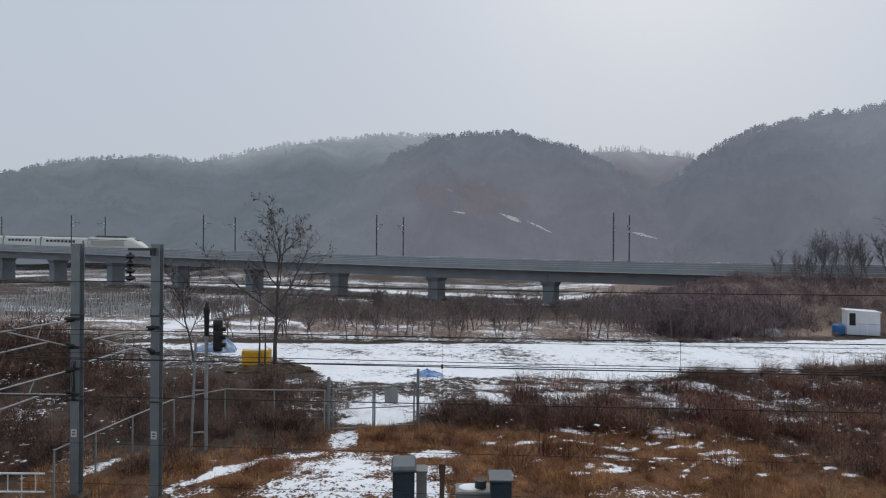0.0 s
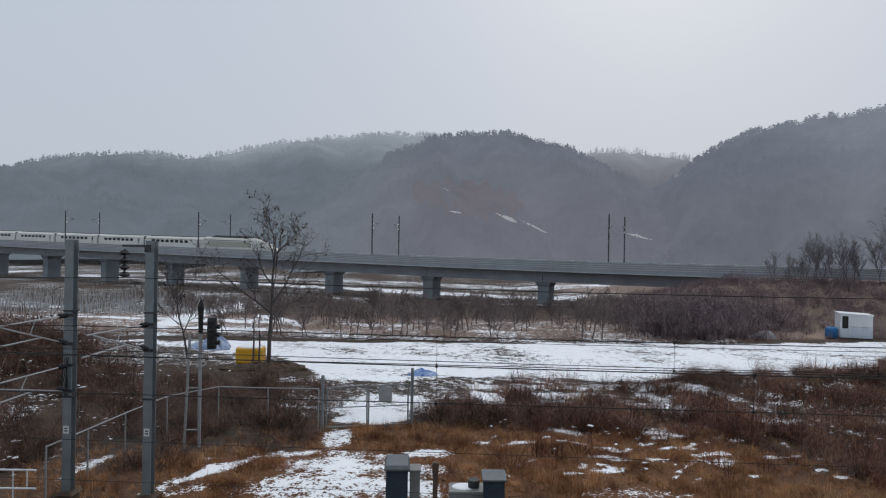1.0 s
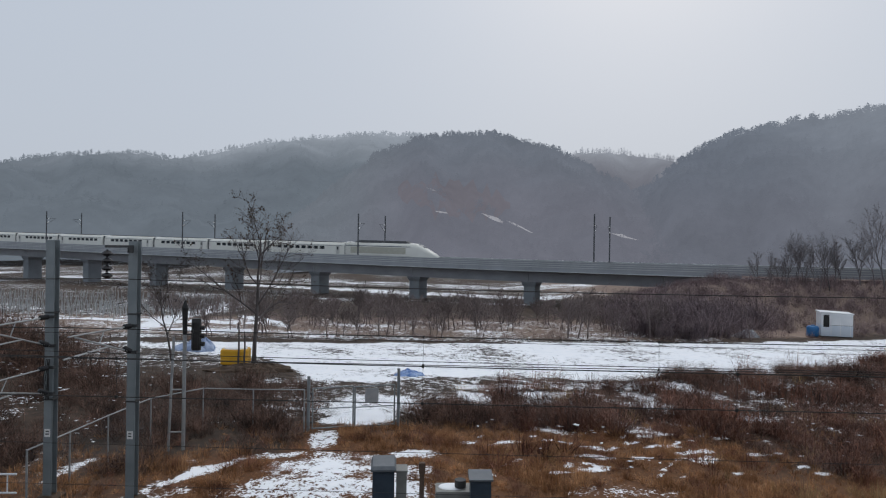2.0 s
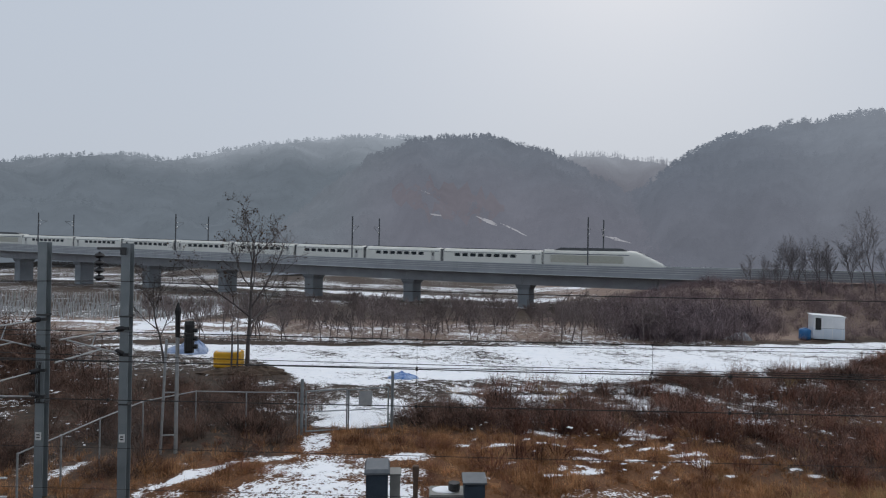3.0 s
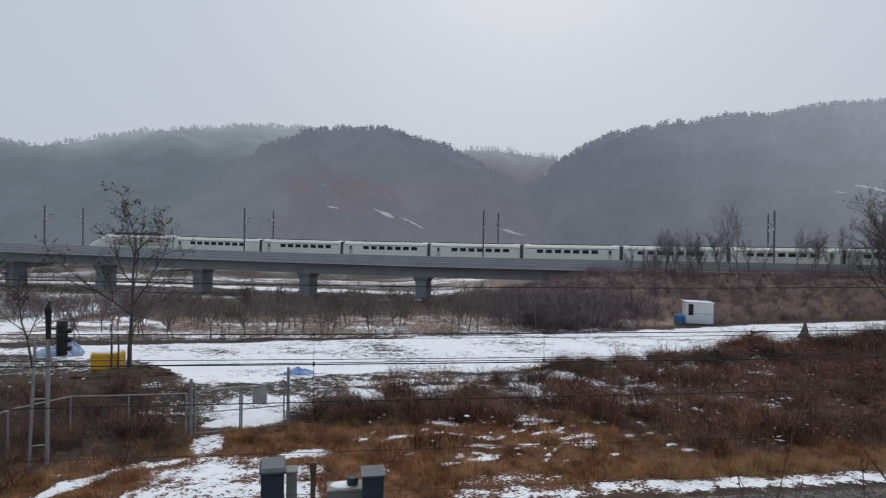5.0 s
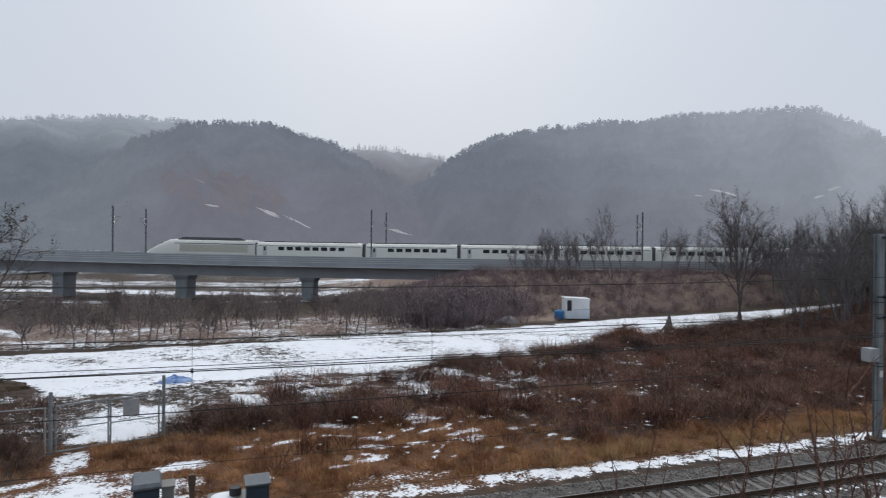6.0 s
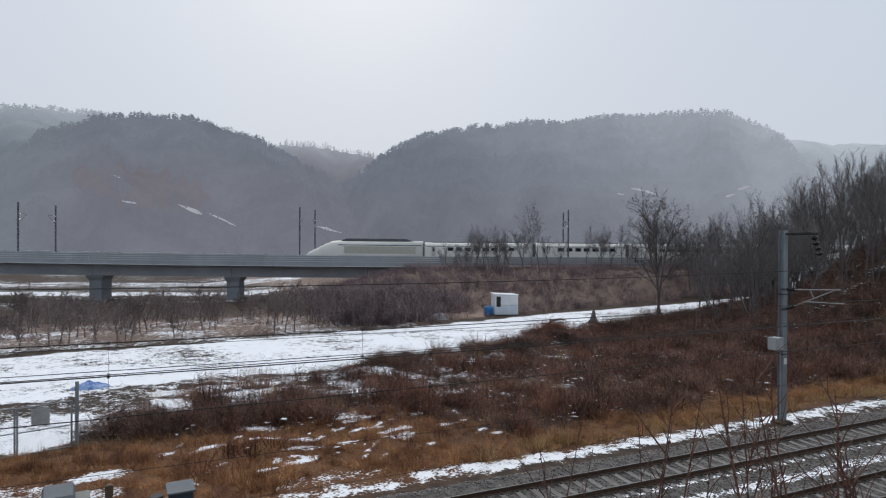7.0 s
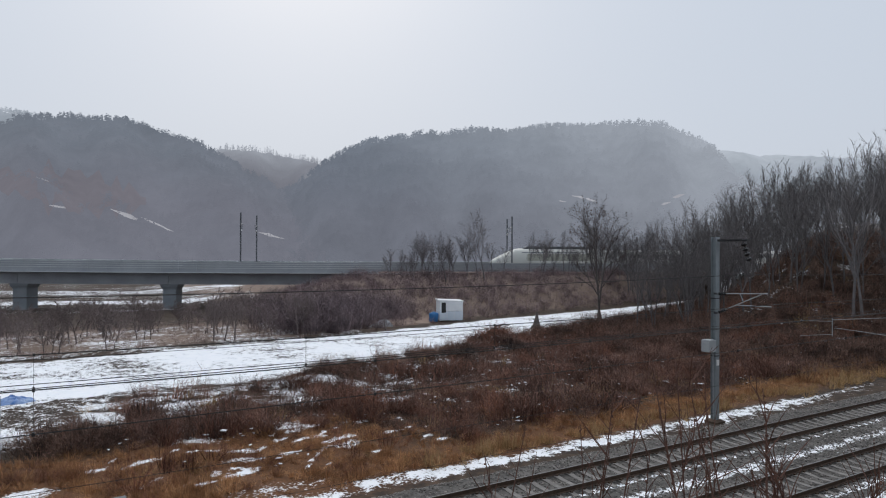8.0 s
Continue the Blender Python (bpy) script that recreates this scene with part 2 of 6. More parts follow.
M = {
    "ground": ground_mat("winter_ground", (0.035, 0.026, 0.02), (0.075, 0.052, 0.038), (0.06, 0.026, 0.012), (0.20, 0.095, 0.043), (0.29, 0.212, 0.17)),
    "ballast": ground_mat("crushed_stone", (0.045, 0.041, 0.038), (0.115, 0.105, 0.096), (0.12, 0.08, 0.05), (0.2, 0.13, 0.08), (0.2, 0.19, 0.18), 0.02),
    "stone": mat("ballast_stone", (0.035, 0.032, 0.03), (0.34, 0.31, 0.285), 9, 0.9, 0.2, island=0.5),
    "grass": mat("dry_orange_grass", (0.185, 0.082, 0.035), (0.60, 0.345, 0.175), 1.1, 0.9, 0, fine=5.0, island=0.45, span=(0.55, 0.95)),
    "straw": mat("pale_straw_grass", (0.30, 0.185, 0.08), (0.50, 0.345, 0.185), 0.5, 0.9, 0, island=0.35),
    "brush": mat("bare_brown_brush", (0.03, 0.02, 0.018), (0.34, 0.20, 0.155), 0.3, 0.95, 0, fine=3.0, island=0.5, span=(0.6, 0.95)),
    "redbrush": mat("red_brown_stalks", (0.07, 0.032, 0.025), (0.35, 0.165, 0.108), 0.35, 0.95, 0, fine=3.0, island=0.5, span=(0.6, 0.95)),
    # bank brush and thicket: colours lifted to stand for the haze before them
    "greybrush": mat("grey_brown_brush", (0.11, 0.081, 0.085), (0.34, 0.255, 0.256), 0.8, 0.95, 0, fine=3.5, island=0.5, span=(0.6, 0.95)),
    "thicket": mat("dark_purple_brown_thicket", (0.095, 0.073, 0.079), (0.30, 0.232, 0.238), 0.6, 0.95, 0, fine=3.0, island=0.45, span=(0.6, 0.95)),
    "leftbrush": mat("dark_tangled_brush", (0.032, 0.022, 0.019), (0.265, 0.16, 0.12), 0.8, 0.95, 0, fine=3.5, island=0.5, span=(0.6, 0.95)),
    "bark": mat("grey_bark", (0.065, 0.056, 0.053), (0.14, 0.122, 0.116), 3, 0.95, 0.4, each=0.2),
    "twig": mat("dark_twigs", (0.055, 0.047, 0.046), (0.12, 0.102, 0.098), 3, 0.95, 0, each=0.2),
    # hillside and embankment trees: bark tone made paler in place of haze
    "wood_bark": mat("hazed_wood_bark", (0.09, 0.083, 0.083), (0.185, 0.169, 0.167), 3, 0.95, 0.3, each=0.25),
    "bank_bark": mat("hazed_bank_bark", (0.11, 0.102, 0.105), (0.20, 0.184, 0.188), 3, 0.95, 0.3, each=0.25),
    "weed": mat("pale_dead_weeds", (0.25, 0.192, 0.172), (0.44, 0.35, 0.31), 1.5, 0.95, 0, island=0.3),
    "orchard": mat("orchard_twigs", (0.135, 0.108, 0.104), (0.23, 0.188, 0.178), 3, 0.95, 0, each=0.2),
    "whip": mat("near_red_brown_shoots", (0.09, 0.05, 0.04), (0.17, 0.085, 0.06), 6, 0.8, 0),
    "leaf": mat("withered_leaves", (0.05, 0.035, 0.025), (0.09, 0.06, 0.04), 3, 0.9, 0, island=0.3),
    "galv": mat("galvanised_steel", (0.20, 0.225, 0.235), (0.27, 0.295, 0.305), 2, 0.55, 0.05, 0.25),
    "steel_grey": mat("dull_grey_tube", (0.28, 0.29, 0.29), (0.40, 0.41, 0.41), 5, 0.5, 0.05, 0.3),
    "dark_steel": mat("dark_steel", (0.04, 0.042, 0.045), (0.08, 0.08, 0.08), 6, 0.6, 0.1, 0.2),
    # masts of the fast line: dark steel lightened to stand for haze
    "line_steel": mat("hazed_grey_steel", (0.075, 0.082, 0.09), (0.13, 0.138, 0.148), 3, 0.7, 0.1),
    "mesh_wire": mat("dull_chain_link", (0.085, 0.087, 0.088), (0.14, 0.142, 0.143), 6, 0.7, 0, 0.2),
    "wire": mat("tarnished_wire", (0.03, 0.03, 0.03), (0.055, 0.052, 0.05), 8, 0.5, 0, 0.3),
    "rail_side": mat("rusty_rail", (0.05, 0.034, 0.026), (0.10, 0.065, 0.045), 8, 0.8, 0.2),
    "rail_top": mat("worn_rail_head", (0.16, 0.155, 0.15), (0.24, 0.235, 0.23), 8, 0.35, 0, 0.6),
    "sleeper": mat("concrete_sleeper", (0.15, 0.14, 0.13), (0.24, 0.225, 0.21), 3, 0.9, 0.3, each=0.12),
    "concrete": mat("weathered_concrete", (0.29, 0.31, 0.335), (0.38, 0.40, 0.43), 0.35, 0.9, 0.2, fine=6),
    # lighter copy of the concrete: the light on it is put into the colour
    "concrete_lit": mat("lit_concrete", (0.46, 0.48, 0.48), (0.60, 0.62, 0.62), 0.5, 0.9, 0.2, fine=6),
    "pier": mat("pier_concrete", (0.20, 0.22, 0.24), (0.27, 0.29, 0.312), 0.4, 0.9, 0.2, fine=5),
    "train_white": mat("cream_white_coach_paint", (0.62, 0.62, 0.57), (0.70, 0.70, 0.66), 0.4, 0.35, 0),
    "train_low": mat("pale_grey_skirt", (0.40, 0.41, 0.39), (0.48, 0.48, 0.46), 0.4, 0.45, 0),
    "train_grille": mat("beige_side_grille", (0.36, 0.36, 0.30), (0.45, 0.44, 0.38), 2, 0.6, 0.2),
    "train_dark": mat("dark_roof_gear", (0.05, 0.055, 0.06), (0.10, 0.105, 0.11), 2, 0.6, 0.1),
    "train_glass": mat("dark_coach_window", (0.015, 0.02, 0.025), (0.03, 0.035, 0.04), 2, 0.1, 0),
    "train_line": mat("slate_blue_stripe", (0.10, 0.12, 0.15), (0.15, 0.17, 0.2), 2, 0.4, 0),
    "insulator": mat("brown_glazed_porcelain", (0.012, 0.012, 0.014), (0.03, 0.028, 0.028), 5, 0.25, 0),
    "white_paint": mat("white_painted_sheet", (0.66, 0.68, 0.70), (0.78, 0.79, 0.80), 1.2, 0.5, 0.05),
    "blue_white": mat("pale_blue_white_panel", (0.55, 0.62, 0.70), (0.66, 0.71, 0.77), 1.2, 0.5, 0.05),
    "plate": mat("sign_plate_grey", (0.30, 0.32, 0.33), (0.40, 0.41, 0.41), 4, 0.5, 0.02),
    "label": mat("white_enamel_plate", (0.70, 0.70, 0.68), (0.80, 0.80, 0.78), 6, 0.4, 0),
    "ink": mat("faded_black_print", (0.06, 0.06, 0.06), (0.12, 0.12, 0.12), 6, 0.6, 0),
    "blue_tank": mat("blue_plastic", (0.02, 0.11, 0.28), (0.035, 0.16, 0.36), 2, 0.4, 0.05),
    "tarp": mat("blue_tarpaulin", (0.04, 0.16, 0.48), (0.40, 0.50, 0.66), 3, 0.5, 0.3),
    "tarp_pale": mat("frosted_blue_tarpaulin", (0.16, 0.24, 0.42), (0.42, 0.48, 0.60), 1.5, 0.6, 0.3),
    "yellow": mat("yellow_plastic_tank", (0.62, 0.32, 0.02), (0.75, 0.42, 0.04), 2, 0.45, 0.05),
    "cabinet": mat("blue_grey_cabinet_paint", (0.035, 0.05, 0.07), (0.055, 0.075, 0.10), 3, 0.5, 0.05),
    "cabinet_top": mat("grey_painted_hood", (0.10, 0.113, 0.126), (0.15, 0.163, 0.176), 3, 0.5, 0.05),
    "box_grey": mat("warm_grey_box", (0.20, 0.20, 0.19), (0.28, 0.28, 0.26), 3, 0.6, 0.05),
    "snow": mat("old_snow", (0.80, 0.83, 0.87), (0.88, 0.89, 0.91), 1.5, 0.8, 0.4, fine=14),
    "black": mat("matt_black_enamel", (0.012, 0.012, 0.013), (0.03, 0.03, 0.03), 5, 0.5, 0),
    "rust": mat("rusty_stake", (0.09, 0.06, 0.045), (0.17, 0.12, 0.09), 5, 0.9, 0.2),
    "vine_post": mat("pale_vine_post", (0.36, 0.37, 0.37), (0.52, 0.53, 0.53), 3, 0.8, 0, each=0.2),
    "frosted_stone": mat("snow_dusted_stone", (0.14, 0.13, 0.125), (0.62, 0.64, 0.67), 2.5, 0.9, 0.4),
    "rubble": mat("dug_earth", (0.05, 0.035, 0.026), (0.12, 0.085, 0.06), 2, 0.95, 0.5),
    # far slopes, their snow and cutting: haze tones given off by the surface
    "hill_left": haze_glow_mat("misty_left_ridge", (0.012, 0.013, 0.014), (0.020, 0.021, 0.022), (0.118, 0.141, 0.165), (0.27, 0.303, 0.342), 60, 130),
    "hill_mid": haze_glow_mat("misty_round_hill", (0.008, 0.009, 0.010), (0.020, 0.018, 0.018), (0.130, 0.137, 0.165), (0.128, 0.147, 0.176), 20, 84, (0, -60, (0.138, 0.158, 0.183))),
    "hill_saddle": haze_glow_mat("misty_saddle", (0.010, 0.010, 0.010), (0.016, 0.016, 0.016), (0.140, 0.146, 0.170), (0.32, 0.35, 0.39), 62, 112),
    "hill_right": haze_glow_mat("misty_right_hill", (0.008, 0.009, 0.010), (0.016, 0.016, 0.016), (0.121, 0.131, 0.158), (0.117, 0.137, 0.168), 15, 100, (150, 430, (0.30, 0.33, 0.37))),
    "hill_cloud": haze_glow_mat("ridge_inside_cloud", (0.01, 0.01, 0.01), (0.016, 0.016, 0.016), (0.22, 0.25, 0.285), (0.37, 0.41, 0.455), 40, 120),
    "hill_snow": haze_glow_mat("snow_on_far_slope", (0.10, 0.10, 0.10), (0.16, 0.16, 0.16), (0.22, 0.22, 0.24), (0.24, 0.25, 0.27), 20, 90),
    "hill_cut": haze_glow_mat("bare_reddish_cutting", (0.012, 0.010, 0.010), (0.020, 0.016, 0.016), (0.132, 0.129, 0.150), (0.130, 0.132, 0.153), 20, 90),
}


# ---- mesh helpers ----
class Geo:
    """Vertices and faces of one mesh."""

    def __init__(self):
        self.v, self.f = [], []

    def box(self, c, s, rz=0.0, ry=0.0, rx=0.0):
        r = Euler((radians(rx), radians(ry), radians(rz))).to_matrix()
        k = len(self.v)
        for i in (-1, 1):
            for j in (-1, 1):
                for h in (-1, 1):
                    self.v.append(tuple(Vector(c) + r @ Vector((i * s[0] / 2, j * s[1] / 2, h * s[2] / 2))))
        self.f += [tuple(k + q for q in a) for a in ((0, 1, 3, 2), (4, 6, 7, 5), (0, 4, 5, 1), (2, 3, 7, 6), (0, 2, 6, 4), (1, 5, 7, 3))]
        return self

    def tube(self, pts, radii, n=6, tip=False):
        pts = [Vector(p) for p in pts]
        if isinstance(radii, (int, float)):
            radii = [radii] * len(pts)
        k = len(self.v)
        for i, p in enumerate(pts):
            d = (pts[min(i + 1, len(pts) - 1)] - pts[max(i - 1, 0)]).normalized()
            a = d.orthogonal().normalized() if abs(d.z) > 0.95 else d.cross(Vector((0, 0, 1))).normalized()
            b = d.cross(a)
            for j in range(n):
                t = 2 * math.pi * j / n
                self.v.append(tuple(p + radii[i] * (math.cos(t) * a + math.sin(t) * b)))
        for i in range(len(pts) - 1):
            for j in range(n):
                q, w = k + i * n + j, k + i * n + (j + 1) % n
                self.f.append((q, w, w + n, q + n))
        if not tip:
            self.f.append(tuple(k + j for j in range(n))[::-1])
        self.f.append(tuple(k + (len(pts) - 1) * n + j for j in range(n)))
        return self

    def loft(self, rings, caps=True):
        k, n = len(self.v), len(rings[0])
        for r in rings:
            self.v += [tuple(p) for p in r]
        for i in range(len(rings) - 1):
            for j in range(n):
                q, w = k + i * n + j, k + i * n + (j + 1) % n
                self.f.append((q, w, w + n, q + n))
        if caps:
            self.f += [tuple(range(k, k + n))[::-1], tuple(range(k + (len(rings) - 1) * n, k + len(rings) * n))]
        return self


def part(name, g, material, parent=None, label="", smooth=False, bevel=0.0):
    me = bpy.data.meshes.new(name)
    me.from_pydata(g.v, [], g.f)
    bm = bmesh.new()
    bm.from_mesh(me)
    bmesh.ops.recalc_face_normals(bm, faces=bm.faces)
    if bevel:
        bmesh.ops.bevel(bm, geom=list(bm.edges), offset=bevel, segments=2, affect="EDGES")
    bm.to_mesh(me)
    bm.free()
    me.materials.append(material)
    if smooth:
        me.polygons.foreach_set("use_smooth", [True] * len(me.polygons))
    ob = new(name, me)
    ob.parent = parent
    return tagged(ob, label)


def thing(name, m, label, category, group="", kind=""):
    ob = new(name)
    ob.matrix_basis = m
    return tagged(ob, label, category, group, kind)


def tri_mesh(name, v, f, material):
    """A mesh from arrays of corners and triangles."""
    me = bpy.data.meshes.new(name)
    v, f = np.asarray(v, np.float32), np.asarray(f, np.int32)
    me.vertices.add(len(v))
    me.vertices.foreach_set("co", v.ravel())
    me.loops.add(f.size)
    me.loops.foreach_set("vertex_index", f.ravel())
    me.polygons.add(len(f))
    me.polygons.foreach_set("loop_start", np.arange(0, f.size, 3, dtype=np.int32))
    me.update(calc_edges=True)
    me.materials.append(material)
    return new(name, me)


def strew(templates, places, turns, sizes, which):
    """Many copies of small triangle templates as one pair of arrays."""
    vs, fs, off = [], [], 0
    for k, (tv, tf) in enumerate(templates):
        sel = np.where(which == k)[0]
        if not len(sel):
            continue
        c, s = np.cos(turns[sel])[:, None], np.sin(turns[sel])[:, None]
        z = sizes[sel][:, None]
        x = (tv[None, :, 0] * c - tv[None, :, 1] * s) * z + places[sel, 0:1]
        y = (tv[None, :, 0] * s + tv[None, :, 1] * c) * z + places[sel, 1:2]
        h = tv[None, :, 2] * z + places[sel, 2:3]
        vs.append(np.stack([x, y, h], 2).reshape(-1, 3))
        fs.append((tf[None] + (np.arange(len(sel)) * len(tv))[:, None, None] + off).reshape(-1, 3))
        off += len(sel) * len(tv)
    return np.concatenate(vs), np.concatenate(fs)


RNG = np.random.default_rng(7)
WAVES = [(RNG.uniform(0, 2 * math.pi), RNG.uniform(0, 2 * math.pi), RNG.uniform(0.6, 1.6)) for _ in range(9)]


def rolling(x, y, size):
    """Smooth uneven relief between about -1 and 1, with bumps of the given size."""
    t = 0
    for a, b, c in WAVES:
        t = t + np.sin((x * math.cos(a) + y * math.sin(a)) * 2 * math.pi * c / size + b)
    return t / 4.0


def sstep(v, a, b):
    t = np.clip((v - a) / (b - a), 0, 1)
    return t * t * (3 - 2 * t)


# ---- plan ----
SLOPE = -0.056                      # the near railway runs almost along x
TRACKS = (17.85, 13.5)              # y of the two near tracks at x = 0
VIA_Y, VIA_A = 136.5, -0.4344       # the far line: y at x = 0 and its heading
VIA_U = Vector((math.cos(VIA_A), math.sin(VIA_A), 0))
VIA_N = Vector((-math.sin(VIA_A), math.cos(VIA_A), 0))
RAIL_Z, DECK_OFF = 5.15, -2.2


def on_line(s, off=0.0, z=0.0):
    return Vector((0, VIA_Y, 0)) + VIA_U * s + VIA_N * off + Vector((0, 0, z))


def grade(s):
    """How much higher the fast line lies at s, along its gentle sag curve."""
    return 0.0085 * (20 - s + math.hypot(20 - s, 40)) - 0.15


FAR_X, FAR_Y = (-60, -26, -10, 10, 30, 46, 54, 78, 106, 160), (56.5, 59.1, 59.2, 60.5, 61.8, 65.2, 66.5, 68.7, 74, 88)
NEAR_X, NEAR_Y = (-60, -28, -20, -12, -8, -6, -1, 5, 12, 17, 29, 37, 60, 98, 160), (56, 56, 52, 49, 42, 39.5, 41.5, 43, 41.5, 43, 45, 47.7, 54, 67, 86)


def height(x, y):
    """The ground's height."""
    x, y = np.asarray(x, float), np.asarray(y, float)
    off = (x * VIA_N.x + (y - VIA_Y) * VIA_N.y)
    along = x * VIA_U.x + (y - VIA_Y) * VIA_U.y
    z = -0.6 - 1.7 * sstep(y, 72, 108) * (1 - sstep(x, 20, 45))
    bank = sstep(along, 34, 62) * sstep(off, -44, -9)
    mid, half = (np.interp(x, NEAR_X, NEAR_Y) + np.interp(x, FAR_X, FAR_Y)) / 2, (np.interp(x, FAR_X, FAR_Y) - np.interp(x, NEAR_X, NEAR_Y)) / 2
    flat = 1 - (1 - sstep(np.abs(y - mid), half + 0.5, half + 9)) * (1 - sstep(x, 108, 125))
    z = z + 4.5 * bank * (1 - sstep(off, 6, 30)) * flat
    hill = 10.3 * sstep(x, 40, 86) * sstep(y - (19.5 - 0.056 * x), 2, 26) * (1 - sstep(y - 0.42 * x, 4, 22))
    z = z + hill * flat
    z = z + 0.9 * sstep(-x, 14, 26) * sstep(y, 26, 34) * (1 - sstep(y, 38 + 6 * sstep(-x, 26, 32), 46 + 6 * sstep(-x, 26, 32)))
    z = z + 7.2 * (1 - sstep(y + 0.056 * x, 1.0, 8.6))
    near_edge = np.interp(x, NEAR_X, NEAR_Y)
    z = z + 0.55 * np.exp(-((y - near_edge + 2.0) / 1.6) ** 2) * sstep(x, 8, 20)
    rough = 0.10 * rolling(x, y, 7.0) + 0.05 * rolling(x + 40, y, 2.3)
    far_edge = np.interp(x, FAR_X, FAR_Y)
    on_road = sstep(y, near_edge - 1, near_edge + 1.5) * (1 - sstep(y, far_edge - 1.5, far_edge + 1))
    return z + rough * (1 - 0.8 * on_road) * sstep(y, 20.5, 23) + 2.0 * sstep(y, 250, 420)


def blob(x, y, cx, cy, rx, ry, rz=0.0):
    c, s = math.cos(radians(rz)), math.sin(radians(rz))
    u, w = (x - cx) * c + (y - cy) * s, -(x - cx) * s + (y - cy) * c
    return np.exp(-((u / rx) ** 2 + (w / ry) ** 2) ** 2)


def cover(x, y):
    """Snow, dry grass and tan stubble over the ground."""
    near_edge, far_edge = np.interp(x, NEAR_X, NEAR_Y), np.interp(x, FAR_X, FAR_Y)
    wob = 0.7 * rolling(x, y, 5.0)
    road = sstep(y + wob, near_edge - 0.6, near_edge + 1.6) * (1 - sstep(y + 0.4 * wob, far_edge - 0.8, far_edge + 0.3)) * sstep(x, -40, -30)
    snow = 0.25 + 0.0 * x
    snow = np.where((y < near_edge + 1) & (y > 21), 0.33 + 0.12 * sstep(y, 30, 36) * (1 - 0.6 * sstep(x, 14, 24)), snow)
    snow = np.where((x < -9) & (y < 46) & (y > 21), 0.345 + 0.09 * rolling(x, y, 6.0), snow)
    snow = np.where((x > 2) & (y > 30) & (y < near_edge), snow + 0.055 * (1 - sstep(x, 24, 40)) + 0.12 * rolling(x * 0.8, y * 1.4, 4.0), snow)
    for cx, cy, rx, ry, rz, k in ((-4.6, 29.4, 1.0, 2.2, 0, 0.62), (-3.4, 25.6, 4.2, 2.8, 0, 0.545), (-3.2, 23.2, 5.8, 2.4, 0, 0.55), (-8.7, 24.8, 3.2, 0.62, 50, 0.62), (-6.2, 27.1, 2.2, 0.6, 14, 0.56),
                                  (-9.4, 22.8, 2.6, 0.8, 20, 0.47), (-13.8, 25.0, 2.3, 0.42, 84, 0.60), (-0.3, 27.3, 1.9, 0.8, 8, 0.57), (-0.4, 24.8, 1.6, 1.6, 0, 0.55), (-21.5, 34.0, 1.9, 0.9, 0, 0.49),
                                  (-20.3, 42, 2.2, 0.8, 0, 0.52), (-18.4, 28.5, 1.8, 0.8, 10, 0.46), (-2.6, 35.6, 5.0, 3.6, 0, 0.59), (-3.4, 33.0, 2.7, 1.7, 0, 0.70), (-10.5, 32.2, 2.6, 0.45, 0, 0.49),
                                  (-9.8, 41.5, 1.8, 1.3, 0, 0.50), (-7, 35, 3.0, 0.7, 0, 0.54), (2.6, 37.5, 3.2, 1.6, 0, 0.52)):
        snow = np.maximum(snow, (k + 0.05 * rolling(x, y, 2.6)) * blob(x, y, cx, cy, rx, ry, rz))
    snow = np.where((y > 60) & (y < 80) & (x < 30), 0.46 + 0.06 * rolling(x * 0.4, y, 5.0), snow)
    # beyond the viaduct: patchy snow, thickened so the ground greys as in haze
    snow = np.where((y > 118) & (x < 40), 0.42 + 0.07 * rolling(x * 0.3, y, 9.0), snow)
    strip = 0.0 * x
    off = x * VIA_N.x + (y - VIA_Y) * VIA_N.y
    along = x * VIA_U.x + (y - VIA_Y) * VIA_U.y
    for lo, hi, k in ((6.0, 15.0, 1.0), (33.0, 48.0, 0.9)):
        strip = np.maximum(strip, k * sstep(off + 1.5 * rolling(x, y, 30), lo, lo + 1.5) * (1 - sstep(off, hi, hi + 1.5)))
    snow = np.maximum(snow, strip * sstep(-along, -36, -28) * (0.56 + 0.06 * rolling(x, y, 12.0)))
    vine = sstep(-x, 24, 30) * sstep(y, 72, 76) * (1 - sstep(y, 118, 124))
    snow = np.maximum(snow, vine * (0.435 + 0.075 * np.sin((x - 0.122 * y) * 2 * math.pi / 2.7) + 0.04 * rolling(x, y, 9.0)))
    for cx, cy, rx, ry, rz in ((-33, 92, 2.6, 32, 8), (-26, 74, 9, 1.7, -8), (-22, 66.5, 7, 1.8, -10), (-40, 76, 12, 1.4, 0), (-20, 78, 1.4, 12, 30)):
        snow = np.maximum(snow, 0.85 * blob(x, y, cx, cy, rx, ry, rz))
    snow = np.maximum(snow, road * (0.585 + 0.05 * rolling(x * 0.25, y, 2.4) + 0.05 * rolling(x, y, 14.0)))
    verge = np.exp(-(((y - (22.05 - 0.056 * x)) / 1.05) ** 2) ** 1.5) * sstep(x, 2, 6)
    snow = np.maximum(snow, verge * (0.55 + 0.06 * rolling(x, y, 2.5)))
    for cx, cy, rx, ry, rz in STREAKS:
        snow = np.maximum(snow, 0.68 * blob(x, y, cx, cy, rx, ry, rz))
    snow = np.maximum(snow, 0.50 * blob(x, y, 7.6, 23.0, 3.4, 0.9))
    grass = sstep(x, -20, -14) * (1 - sstep(y, 29.5 + 0.02 * np.clip(x, -50, 100), 33)) * sstep(y, 20, 22)
    grass = grass * (1 - 0.85 * sstep(x, 11.5, 18) * sstep(y, 23.2, 25.5)) * (1 - 0.9 * sstep(-x, 5.2, 6.6) * sstep(y, 26.2, 28.0)) * (1 - 0.5 * sstep(-x, 8, 12)) * 0.9
